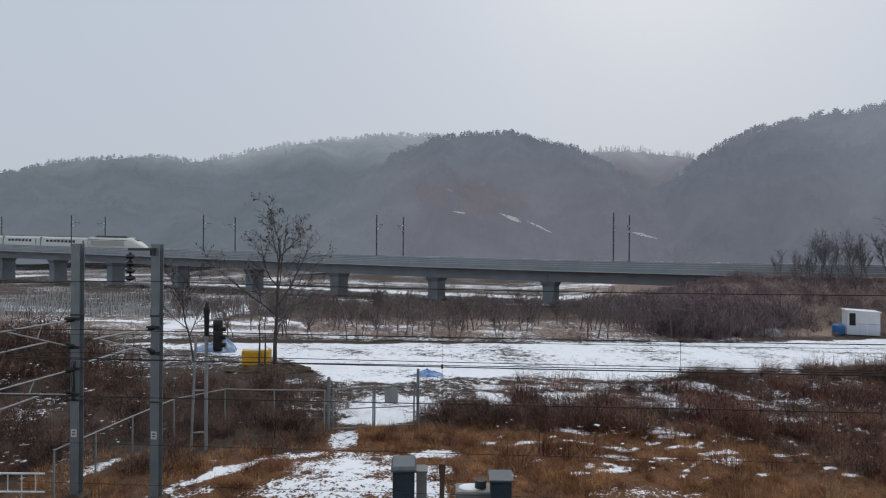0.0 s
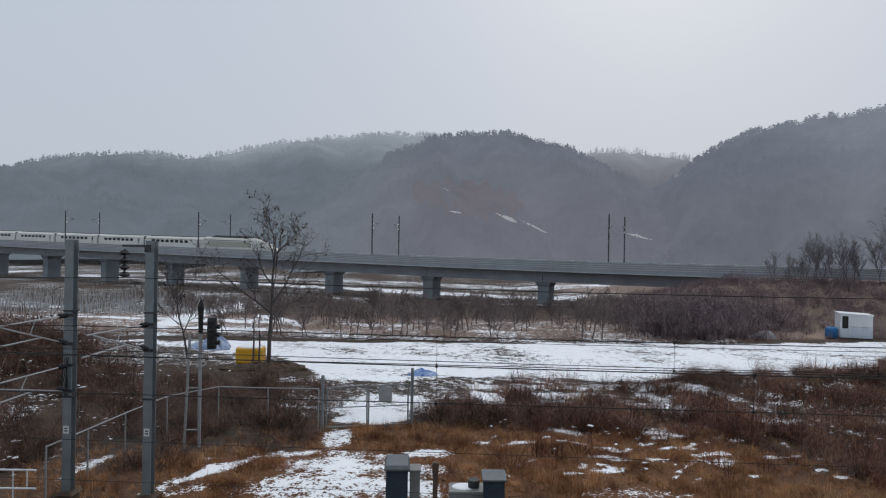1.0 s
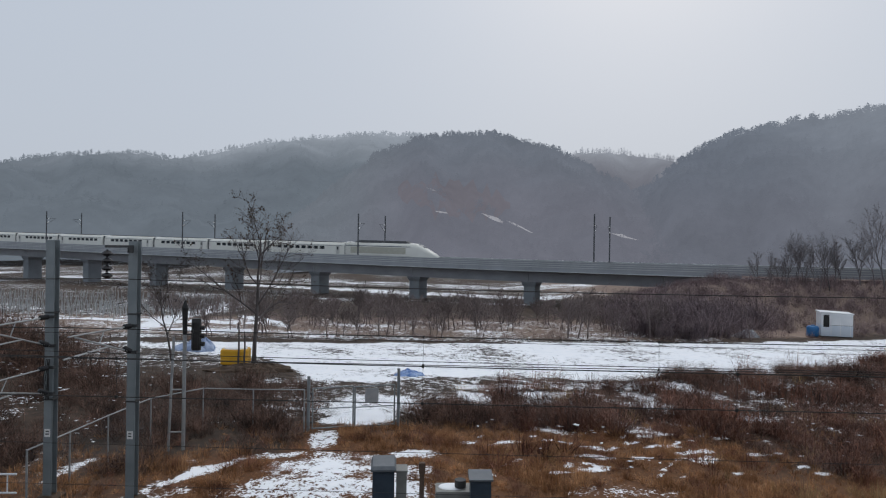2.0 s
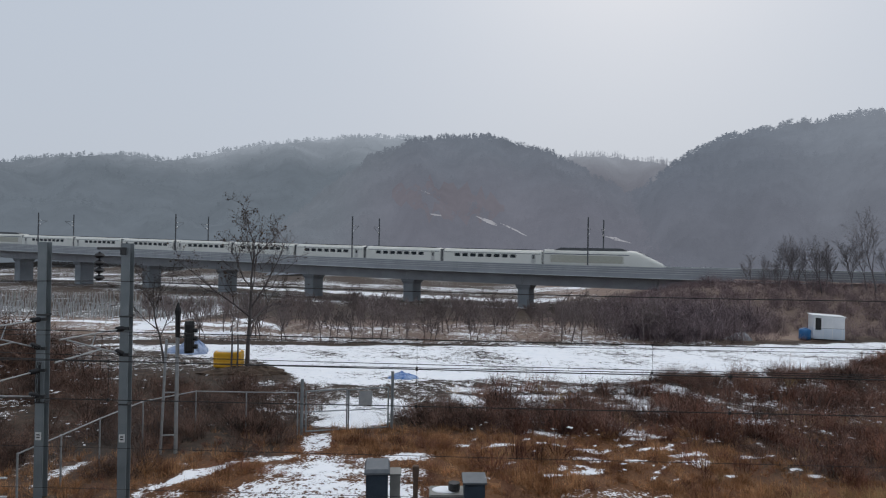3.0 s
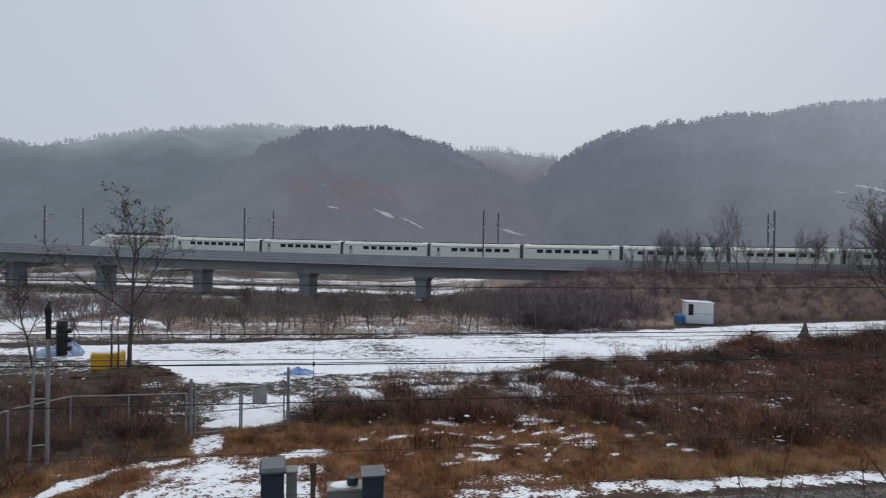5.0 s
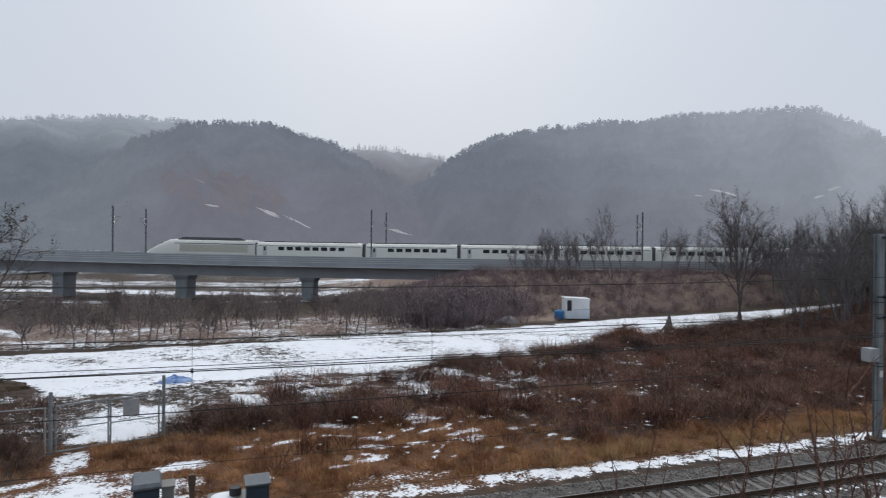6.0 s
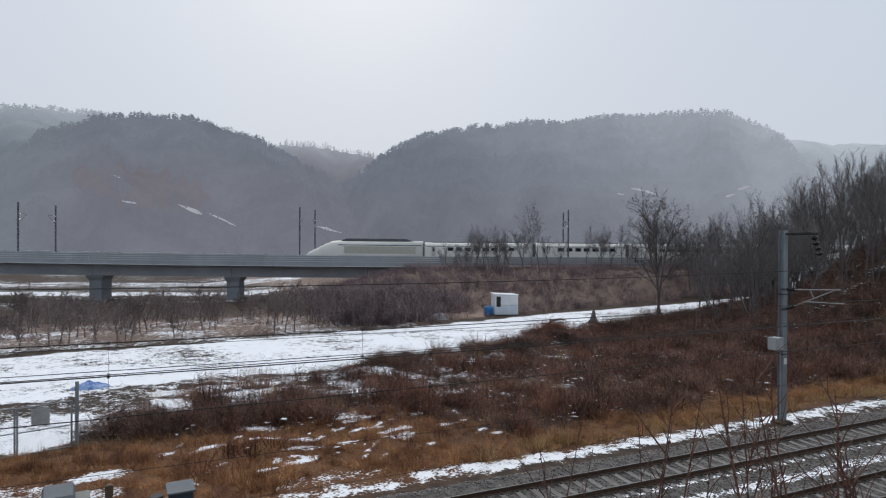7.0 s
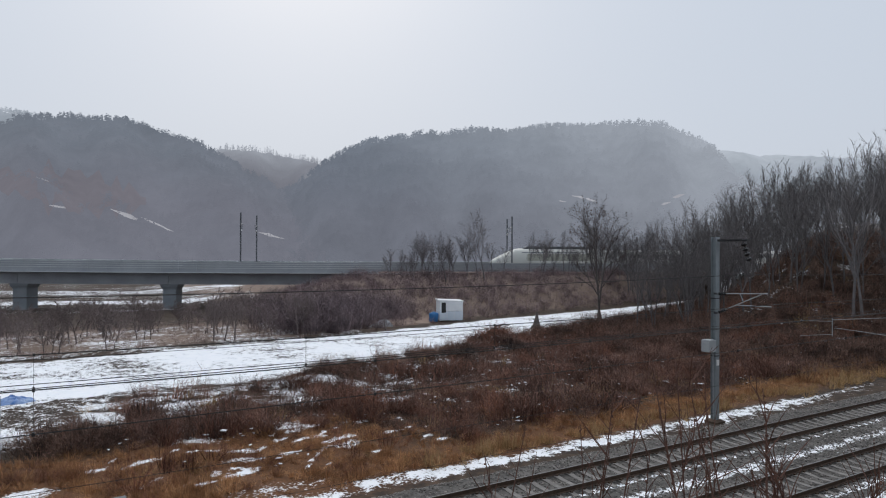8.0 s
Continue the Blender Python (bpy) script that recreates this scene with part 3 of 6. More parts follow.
    tan = 0.62 * sstep(y, 60, 66) * (1 - sstep(y, 78, 90)) * (1 - sstep(x, 26, 38)) + 0.12 * sstep(y, 125, 140)
    tan = tan + 0.5 * blob(x, y, 39.5, 68.5, 4.5, 3.5) + 0.5 * sstep(x, 26, 36) * sstep(y - far_edge, 1, 4)
    return snow, grass, tan


STREAKS = []
streak_rng = np.random.default_rng(3)
while len(STREAKS) < 84:
    a, b = streak_rng.uniform(2.0, 17.0), streak_rng.uniform(24.6, 30.2)
    if streak_rng.random() < 0.35 + 0.65 * math.exp(-((a - 8.5) / 5) ** 2):
        STREAKS.append((a, b, streak_rng.uniform(0.4, 1.45), streak_rng.uniform(0.07, 0.17), streak_rng.normal(2, 14)))


# ---- ground ----
def spaced(stops):
    """Grid lines: (start, end, step) stretches joined."""
    out = []
    for a, b, d in stops:
        out += list(np.arange(a, b, d))
    return np.array(out + [stops[-1][1]])


def sheet(name, gx, gy, zf, cf, material):
    x, y = np.meshgrid(gx, gy)
    v = np.stack([x, y, zf(x, y)], 2).reshape(-1, 3)
    nx, ny = len(gx), len(gy)
    a = (np.arange(ny - 1)[:, None] * nx + np.arange(nx - 1)[None]).ravel()
    f = np.concatenate([np.stack([a, a + 1, a + nx + 1], 1), np.stack([a, a + nx + 1, a + nx], 1)])
    ob = tri_mesh(name, v, f, material)
    ob.data.polygons.foreach_set("use_smooth", [True] * len(ob.data.polygons))
    c = np.stack([*cf(x, y), np.ones_like(x)], 2).reshape(-1).astype(np.float32)
    at = ob.data.color_attributes.new("cover", "FLOAT_COLOR", "POINT")
    at.data.foreach_set("color", np.clip(c, 0, 1))
    return ob


gx = spaced(((-1500, -200, 100), (-200, -60, 5), (-60, -26, 1.0), (-26, 50, 0.4), (50, 120, 1.0), (120, 220, 5), (220, 1500, 100)))
gy = spaced(((-400, -20, 20), (-20, 20, 2), (20, 48, 0.35), (48, 80, 0.8), (80, 200, 2.0), (200, 400, 20), (400, 1900, 100)))
tagged(sheet("ground", gx, gy, height, cover, M["ground"]), "snow-dusted winter ground of dry grass, brown soil and fields", "ground", kind="structure")


# ---- near railway ----
def bed_z(x, y):
    d = y - SLOPE * x
    top = -0.24 + 0.03 * rolling(x, y, 1.3)
    return np.where(d > 19.9, top - (d - 19.9) * 0.36, np.where(d < 10.9, top - (10.9 - d) * 0.42, top)) - 0.05 * np.exp(-((d - 15.7) / 0.6) ** 2)


def bed_cover(x, y):
    d = y - SLOPE * x
    snow = 0.18 + 0 * x
    for c, w, k in ((15.65, 0.55, 0.56), (11.3, 0.6, 0.6), (16.75, 0.16, 0.66), (12.35, 0.22, 0.7), (21.5, 0.75, 0.57), (14.9, 0.25, 0.44)):
        snow = np.maximum(snow, k * np.exp(-(((d - c) / w) ** 2) ** 1.5))
    return snow, 0.25 * sstep(d, 21, 22), 0.3 + 0 * x


bx, bd = spaced(((-120, 2, 2.0), (2, 60, 0.35), (60, 200, 2.0))), spaced(((9.8, 21.95, 0.15),))
ob = sheet("trackbed", bx, bd, lambda x, d: bed_z(x, d + SLOPE * x), lambda x, d: bed_cover(x, d + SLOPE * x), M["ballast"])
co = np.zeros(len(ob.data.vertices) * 3, np.float32)
ob.data.vertices.foreach_get("co", co)
co = co.reshape(-1, 3)
co[:, 1] += SLOPE * co[:, 0]
ob.data.vertices.foreach_set("co", co.ravel())
ob.data.update()
tagged(ob, "grey crushed-stone trackbed with lines of old snow", "trackbed", kind="structure")

ROT = math.degrees(math.atan(SLOPE))
RAIL_SECTION = ((-0.065, 0.0), (0.065, 0.0), (0.065, 0.015), (0.012, 0.03), (0.012, 0.12), (0.034, 0.132), (0.034, 0.166), (-0.034, 0.166), (-0.034, 0.132), (-0.012, 0.12), (-0.012, 0.03), (-0.065, 0.015))
sleeper_geo = Geo()
sleeper_geo.loft([[(-0.13, y, -0.2), (0.13, y, -0.2), (0.10, y, h), (-0.10, y, h)] for y, h in ((-1.2, -0.02), (-0.95, 0.0), (-0.5, 0.0), (-0.3, -0.03), (0.3, -0.03), (0.5, 0.0), (0.95, 0.0), (1.2, -0.02))])


def railway_track(y0, label):
    t = thing("railway_track", pose(0, y0, 0, 0, 0, ROT), label, "railway track", "near tracks")
    for side in (-0.752, 0.752):
        r = part("rail", Geo().loft([[(x, side + a, b - 0.168) for a, b in RAIL_SECTION] for x in (-120, 200)]), M["rail_side"], t, "rusty steel rail")
        part("rail_head", Geo().box((40, side, 0.001), (320, 0.05, 0.006)), M["rail_top"], r, "worn bright running surface")
    first = None
    for i in range(110):
        x = 1.0 + 0.6 * i
        if first is None:
            s = first = part("sleeper", sleeper_geo, M["sleeper"], t)
        else:
            s = new("sleeper", first.data)
            s.parent = t
        s.location = (x, random.uniform(-0.02, 0.02), -0.185)
    g = Geo()
    for i in range(190):
        g.box((68 + 0.6 * i, 0, -0.26), (0.24, 2.4, 0.16))
    for i in range(180):
        g.box((0.4 - 0.6 * i, 0, -0.26), (0.24, 2.4, 0.16))
    tagged(part("sleeper_row", g, M["sleeper"], t), kind="stuff")
    g = Geo()
    for i in range(110):
        for side in (-0.752, 0.752):
            for k in (-0.11, 0.11):
                g.box((1.0 + 0.6 * i, side + k, -0.165), (0.09, 0.07, 0.05))
    tagged(part("rail_clip", g, M["rail_side"], t), kind="stuff")


for y0, lab in ((TRACKS[0], "ballasted railway track with concrete sleepers and rusty rails"), (TRACKS[1], "ballasted railway track edged with snow, rusty rails")):
    railway_track(y0, lab)

# loose stones on the bed
octa = (np.array([(1, 0, 0), (-1, 0, 0), (0, 1, 0), (0, -1, 0), (0, 0, 0.7), (0, 0, -0.7)], float), np.array([(0, 2, 4), (2, 1, 4), (1, 3, 4), (3, 0, 4), (2, 0, 5), (1, 2, 5), (3, 1, 5), (0, 3, 5)]))
n = 34000
sx, sd = RNG.uniform(2, 48, n), RNG.uniform(9.9, 20.9, n)
keep = np.ones(n, bool)
for c in TRACKS:
    keep &= ~((np.abs(sd - c) < 0.9) & (np.abs(((sx - 1.0) / math.cos(radians(ROT)) + 0.3) % 0.6 - 0.3) < 0.16)) & (np.abs(np.abs(sd - c) - 0.752) > 0.08)
sx, sd = sx[keep], sd[keep]
sp = np.stack([sx, sd + SLOPE * sx, bed_z(sx, sd + SLOPE * sx) + 0.012], 1)
stretch = [(octa[0] * RNG.uniform(0.6, 1.2, (6, 1)), octa[1]) for _ in range(6)]
ob = tri_mesh("ballast_stones", *strew(stretch, sp, RNG.uniform(0, 6.3, len(sp)), RNG.uniform(0.026, 0.062, len(sp)), RNG.integers(0, 6, len(sp))), M["stone"])
tagged(ob, "loose crushed granite stones between the rails", "ballast", kind="stuff")


# ---- viaduct of the fast line ----
S0, S1 = -330.0, 62.0
via = thing("viaduct", Matrix.Translation((0, VIA_Y, 0)) @ pose(0, 0, 0, 0, 0, math.degrees(VIA_A)), "long grey concrete railway viaduct on squat piers crossing snowy fields", "viaduct")
O = DECK_OFF


def run(prof, a, b, step=12.0):
    n = max(1, int((b - a) / step))
    return Geo().loft([[(a + (b - a) * i / n, O + y, z + grade(a + (b - a) * i / n)) for y, z in prof] for i in range(n + 1)])


def beam(off, w, z0, z1, a, b):
    return run(((off - O - w / 2, z0), (off - O - w / 2, z1), (off - O + w / 2, z1), (off - O + w / 2, z0)), a, b)


part("deck_slab", run(((-5.4, 4.15), (-5.4, 4.5), (5.4, 4.5), (5.4, 4.15), (2.9, 3.9), (-2.9, 3.9)), S0, S1), M["concrete"], via)
for k in range(16):
    a = -25.4 - 25 * 12 + 25 * k + 0.04
    part("girder", run(((-2.95, 3.95), (2.95, 3.95), (2.55, 1.95), (-2.55, 1.95)), a, a + 24.92), M["concrete"], via)
for side in (-5.4, 5.25):
    part("parapet", run(((side, 4.5), (side, 6.08), (side + 0.15, 6.08), (side + 0.15, 4.5)), S0, 300), M["concrete"], via)
    # coping, ledges and drip edge take the concrete tone painted as lit
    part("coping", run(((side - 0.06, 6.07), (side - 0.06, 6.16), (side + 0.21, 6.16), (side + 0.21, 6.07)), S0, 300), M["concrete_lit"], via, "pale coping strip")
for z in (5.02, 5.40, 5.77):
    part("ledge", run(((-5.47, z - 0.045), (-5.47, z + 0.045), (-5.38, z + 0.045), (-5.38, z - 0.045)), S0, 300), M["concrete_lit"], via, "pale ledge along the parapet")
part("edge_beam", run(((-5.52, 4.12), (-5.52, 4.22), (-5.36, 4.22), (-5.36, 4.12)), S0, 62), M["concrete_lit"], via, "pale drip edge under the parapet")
part("cable_trough", run(((-4.4, 4.5), (-4.4, 4.85), (-3.7, 4.85), (-3.7, 4.5)), S0, 300), M["concrete_lit"], via)
for off in (O * 2, 0.0):
    part("slab_track", beam(off, 2.6, 4.5, 4.98, S0, 300), M["concrete"], via)
    for side in (-0.752, 0.752):
        part("rail", beam(off + side, 0.07, 4.98, 5.15, S0, 300), M["rail_side"], via)
g = Geo()
for i in range(130):
    g.box((S0 + 3 * i, O - 5.42, 5.3 + grade(S0 + 3 * i)), (0.08, 0.06, 1.5))
tagged(part("parapet_rib", g, M["concrete"], via), kind="stuff")
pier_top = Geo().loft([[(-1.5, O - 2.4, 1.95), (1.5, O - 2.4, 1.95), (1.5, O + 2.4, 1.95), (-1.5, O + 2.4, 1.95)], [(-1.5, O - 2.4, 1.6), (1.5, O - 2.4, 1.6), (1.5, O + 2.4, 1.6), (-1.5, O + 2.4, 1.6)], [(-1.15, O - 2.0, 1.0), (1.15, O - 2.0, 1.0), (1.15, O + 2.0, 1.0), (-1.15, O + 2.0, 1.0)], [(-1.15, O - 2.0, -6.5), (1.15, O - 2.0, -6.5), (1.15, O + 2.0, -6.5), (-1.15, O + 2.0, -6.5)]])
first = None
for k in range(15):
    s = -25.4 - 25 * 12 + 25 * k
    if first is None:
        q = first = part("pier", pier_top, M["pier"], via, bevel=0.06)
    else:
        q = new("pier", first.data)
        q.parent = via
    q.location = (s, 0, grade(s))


def line_mast(s, off, arm):
    t = thing("catenary_mast", Matrix.Translation(on_line(s, off, grade(s) - 0.15)) @ pose(0, 0, 0, 0, 0, math.degrees(VIA_A)), "slim dark steel overhead-line mast beside the fast line", "mast", "masts of the fast line")
    part("column", Geo().box((0, 0, 10.0), (0.24, 0.24, 10.4)), M["line_steel"], t, bevel=0.02)
    g = Geo().tube([(0, 0, 13.1), (0, arm * 2.6, 13.2)], 0.05, 5).tube([(0, 0, 11.6), (0, arm * 2.6, 13.1)], 0.04, 5)
    part("cantilever", g, M["line_steel"], t)
    for p, q in (((0.0, arm * 0.25, 13.1), (0, arm * 0.75, 13.12)), ((0, arm * 0.25, 11.85), (0, arm * 0.65, 12.2))):
        part("insulator", Geo().tube([p, q], 0.12, 6), M["label"], t, "white insulator")
    return t


for k in range(-4, 3):
    line_mast(-12.8 + 50.2 * k, -6.6 + 0.0, 1)
    line_mast(-11.4 + 50.2 * k, 2.9, -1)


# ---- distant hills ----
def hill(name, label, profile, d_foot, d_ridge, d_back, material, lump=6.0, top=4.0):
    """A wooded slope whose ridge line runs through the given bearings and elevations (degrees)."""
    az = np.arange(profile[0][0], profile[-1][0] + 0.01, 0.4)
    el = np.interp(az, [p[0] for p in profile], [p[1] for p in profile])
    u = np.concatenate([np.linspace(0, 1, 22), 1 + np.linspace(0.1, 1, 5)])
    a, w = np.meshgrid(np.radians(az), u, indexing="ij")
    e = np.radians(np.repeat(el[:, None], len(u), 1))
    d = np.where(w <= 1, d_foot + (d_ridge - d_foot) * w, d_ridge + (d_back - d_ridge) * (w - 1))
    swell = 1 + 0.06 * rolling(np.degrees(a) * 8, w * 40, 60.0)
    d = d * swell
    ridge = EYE + d_ridge * swell * np.tan(e) - top
    z = np.where(w <= 1, -3 + (ridge + 3) * sstep(w, -0.25, 1.25) ** 1.25 / sstep(np.array(1.0), -0.25, 1.25) ** 1.25, ridge - (ridge + 3) * (w - 1))
    x, y = d * np.sin(a), d * np.cos(a)
    z = z + lump * rolling(x, y, 90.0) * np.clip(w * (1.0 - w) * 4, 0, 1) + 1.2 * rolling(x, y, 17.0) * np.clip(w * 3, 0, 1)
    v = np.stack([x, y, z], 2).reshape(-1, 3)
    nu, na = len(u), len(az)
    q = (np.arange(na - 1)[:, None] * nu + np.arange(nu - 1)[None]).ravel()
    f = np.concatenate([np.stack([q, q + nu, q + nu + 1], 1), np.stack([q, q + nu + 1, q + 1], 1)])
    ob = tri_mesh(name, v, f, material)
    ob.data.polygons.foreach_set("use_smooth", [True] * len(ob.data.polygons))
    tagged(ob, label, "hill", kind="structure")
    return v.reshape(na, nu, 3)


def crown_template(rng, pine):
    """A far tree: a thin trunk and a ragged crown of small flat tufts (pine) or upright twigs (bare)."""
    vs, fs = [], []

    def tri(p, q, r):
        fs.append((len(vs), len(vs) + 1, len(vs) + 2))
        vs.extend((p, q, r))

    tri((-0.02, 0, 0), (0.02, 0, 0), (0, 0, 0.9))
    for _ in range(46 if pine else 40):
        h = rng.uniform(0.3, 1.0)
        a = rng.uniform(0, 6.28)
        if pine:
            r = (1.06 - h) ** 0.7 * rng.uniform(0.1, 0.42)
            c = np.array((math.cos(a) * r, math.sin(a) * r, h))
            s = rng.uniform(0.06, 0.15)
            tri(*(tuple(c + rng.normal(0, s, 3) * (1, 1, 0.55)) for _ in range(3)))
        else:
            r = 0.3 * math.sin(h * 3.0) * rng.uniform(0.3, 1)
            b = np.array((0.3 * r * math.cos(a), 0.3 * r * math.sin(a), h - 0.18))
            c = np.array((math.cos(a) * r, math.sin(a) * r, h))
            tri(tuple(b), tuple(b + (0.018, 0.012, 0)), tuple(c))
    return np.array(vs), np.array(fs)


trng = np.random.default_rng(11)
PINES = [crown_template(trng, True) for _ in range(6)]
BARES = [crown_template(trng, False) for _ in range(5)]


def wood(name, label, grid, density_ridge, count, sizes, templates, material, rows=(6, 22)):
    """Trees over a slope, thickest along its ridge."""
    na, nu, _ = grid.shape
    k = RNG.integers(0, na - 1, count)
    j = np.clip(RNG.integers(rows[0], rows[1], count), 0, nu - 2)
    crest = RNG.random(count) < density_ridge
    j = np.where(crest, RNG.integers(20, 23, count), j)
    a, b = RNG.random((2, count, 1))
    p = grid[k, j] * (1 - a) * (1 - b) + grid[k + 1, j] * a * (1 - b) + grid[k, j + 1] * (1 - a) * b + grid[k + 1, j + 1] * a * b
    s = RNG.uniform(*sizes, count) * (1 + 0.25 * rolling(p[:, 0], p[:, 1], 40.0))
    ob = tri_mesh(name, *strew(templates, p - (0, 0, 0.6), RNG.uniform(0, 6.3, count), s, RNG.integers(0, len(templates), count)), material)
    tagged(ob, label, "woodland", kind="stuff")


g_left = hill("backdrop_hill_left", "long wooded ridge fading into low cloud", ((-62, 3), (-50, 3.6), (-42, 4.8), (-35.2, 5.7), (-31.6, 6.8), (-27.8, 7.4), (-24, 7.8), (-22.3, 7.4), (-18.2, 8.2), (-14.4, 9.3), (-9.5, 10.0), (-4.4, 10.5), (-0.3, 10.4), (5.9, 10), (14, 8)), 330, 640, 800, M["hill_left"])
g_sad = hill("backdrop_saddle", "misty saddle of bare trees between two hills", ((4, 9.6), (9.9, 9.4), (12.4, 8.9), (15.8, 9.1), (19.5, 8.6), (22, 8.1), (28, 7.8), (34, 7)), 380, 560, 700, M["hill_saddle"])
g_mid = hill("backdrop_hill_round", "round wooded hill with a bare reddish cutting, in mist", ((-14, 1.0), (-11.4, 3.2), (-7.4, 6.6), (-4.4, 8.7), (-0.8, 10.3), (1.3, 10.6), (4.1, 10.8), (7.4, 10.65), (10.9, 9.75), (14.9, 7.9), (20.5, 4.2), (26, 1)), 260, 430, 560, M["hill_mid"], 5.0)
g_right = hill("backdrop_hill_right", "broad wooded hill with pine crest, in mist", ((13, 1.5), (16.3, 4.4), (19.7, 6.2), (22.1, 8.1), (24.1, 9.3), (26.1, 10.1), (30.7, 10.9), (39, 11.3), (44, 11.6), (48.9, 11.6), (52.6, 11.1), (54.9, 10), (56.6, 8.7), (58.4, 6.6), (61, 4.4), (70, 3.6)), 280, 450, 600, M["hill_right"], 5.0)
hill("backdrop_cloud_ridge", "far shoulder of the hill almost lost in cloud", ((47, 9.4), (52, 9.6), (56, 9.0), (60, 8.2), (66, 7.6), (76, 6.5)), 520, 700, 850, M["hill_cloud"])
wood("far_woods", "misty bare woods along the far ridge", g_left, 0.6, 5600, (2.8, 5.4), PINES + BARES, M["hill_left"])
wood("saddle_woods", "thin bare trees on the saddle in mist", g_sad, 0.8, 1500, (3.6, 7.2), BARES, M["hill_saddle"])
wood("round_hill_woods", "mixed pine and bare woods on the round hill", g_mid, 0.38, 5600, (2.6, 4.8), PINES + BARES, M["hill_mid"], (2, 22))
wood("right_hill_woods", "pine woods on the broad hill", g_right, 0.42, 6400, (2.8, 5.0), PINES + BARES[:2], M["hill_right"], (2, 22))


def slope_patch(name, label, grid, az, el, width, drop, tilt, material, seed):
    """A ragged strip lying on a far slope, at a bearing and elevation (degrees), width and drop in metres."""
    rng = np.random.default_rng(seed)
    col = np.degrees(np.arctan2(grid[:, 10, 0], grid[:, 10, 1]))
    e = np.degrees(np.arctan2(grid[:, :22, 2] - EYE, np.hypot(grid[:, :22, 0], grid[:, :22, 1])))
    vs, fs = [], []
    dist = float(np.hypot(*grid[len(grid) // 2, 12, :2]))
    steps = max(4, int(width / 2.5))
    for i in range(steps + 1):
        f = i / steps - 0.5
        b = az + math.degrees(f * width / dist)
        k = int(np.argmin(np.abs(col - b)))
        half = math.degrees(drop / dist) * 0.5 * (1 - abs(2 * f) ** 3 * 0.8) * rng.uniform(0.35, 1.2)
        for w in (-half, half):
            want = el + tilt * f + w + rng.normal(0, 0.02)
            d = float(np.interp(want, e[k], np.hypot(grid[k, :22, 0], grid[k, :22, 1]))) - 6.0
            vs.append((d * math.sin(radians(b)), d * math.cos(radians(b)), EYE + d * math.tan(radians(want))))
    for i in range(steps):
        fs += [(2 * i, 2 * i + 2, 2 * i + 3), (2 * i, 2 * i + 3, 2 * i + 1)]
    tagged(tri_mesh(name, vs, fs, material), label, "snow patch" if "snow" in name else "cutting", kind="structure")


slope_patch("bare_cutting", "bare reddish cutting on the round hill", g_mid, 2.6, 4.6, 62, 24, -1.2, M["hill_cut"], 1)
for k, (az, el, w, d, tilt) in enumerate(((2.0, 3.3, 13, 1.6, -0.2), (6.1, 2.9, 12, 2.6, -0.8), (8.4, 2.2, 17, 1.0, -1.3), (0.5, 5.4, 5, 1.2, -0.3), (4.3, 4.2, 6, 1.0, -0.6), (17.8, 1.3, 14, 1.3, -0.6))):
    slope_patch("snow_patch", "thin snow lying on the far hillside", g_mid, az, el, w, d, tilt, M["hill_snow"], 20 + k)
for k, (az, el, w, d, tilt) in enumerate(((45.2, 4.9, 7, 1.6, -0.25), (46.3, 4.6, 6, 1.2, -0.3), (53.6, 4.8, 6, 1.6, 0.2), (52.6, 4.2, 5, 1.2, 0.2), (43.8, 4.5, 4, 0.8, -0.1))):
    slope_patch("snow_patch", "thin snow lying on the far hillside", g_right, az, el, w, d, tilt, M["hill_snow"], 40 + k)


# ---- train ----
TRAIN_S, TRAIN_V = -90.7, 47.08
train = thing("high_speed_train", Matrix.Translation(on_line(TRAIN_S)) @ pose(0, 0, 0, 0, 0, math.degrees(VIA_A)), "cream-white high-speed train of ten coaches passing on the viaduct", "train")


def body_ring(x, w, top, low, shoulder=0.55):
    """A coach section at x: half width w, roof height, underside."""
    pts = []
    for y, z in ((-0.9, low), (-1.0, low + 0.35), (-1.0, 0.62 * top + 0.38 * low), (-0.93, top - shoulder), (-0.72, top - 0.2), (-0.4, top - 0.03), (0, top)):
        pts.append((x, y * w, z))
    return pts + [(x, -p[1], p[2]) for p in pts[-2::-1]]


def side_panel(g, x0, x1, z0, z1, w, d=0.012):
    for s in (-1, 1):
        g.box(((x0 + x1) / 2, s * (w + d / 2), (z0 + z1) / 2), (x1 - x0, d, z1 - z0))
    return g


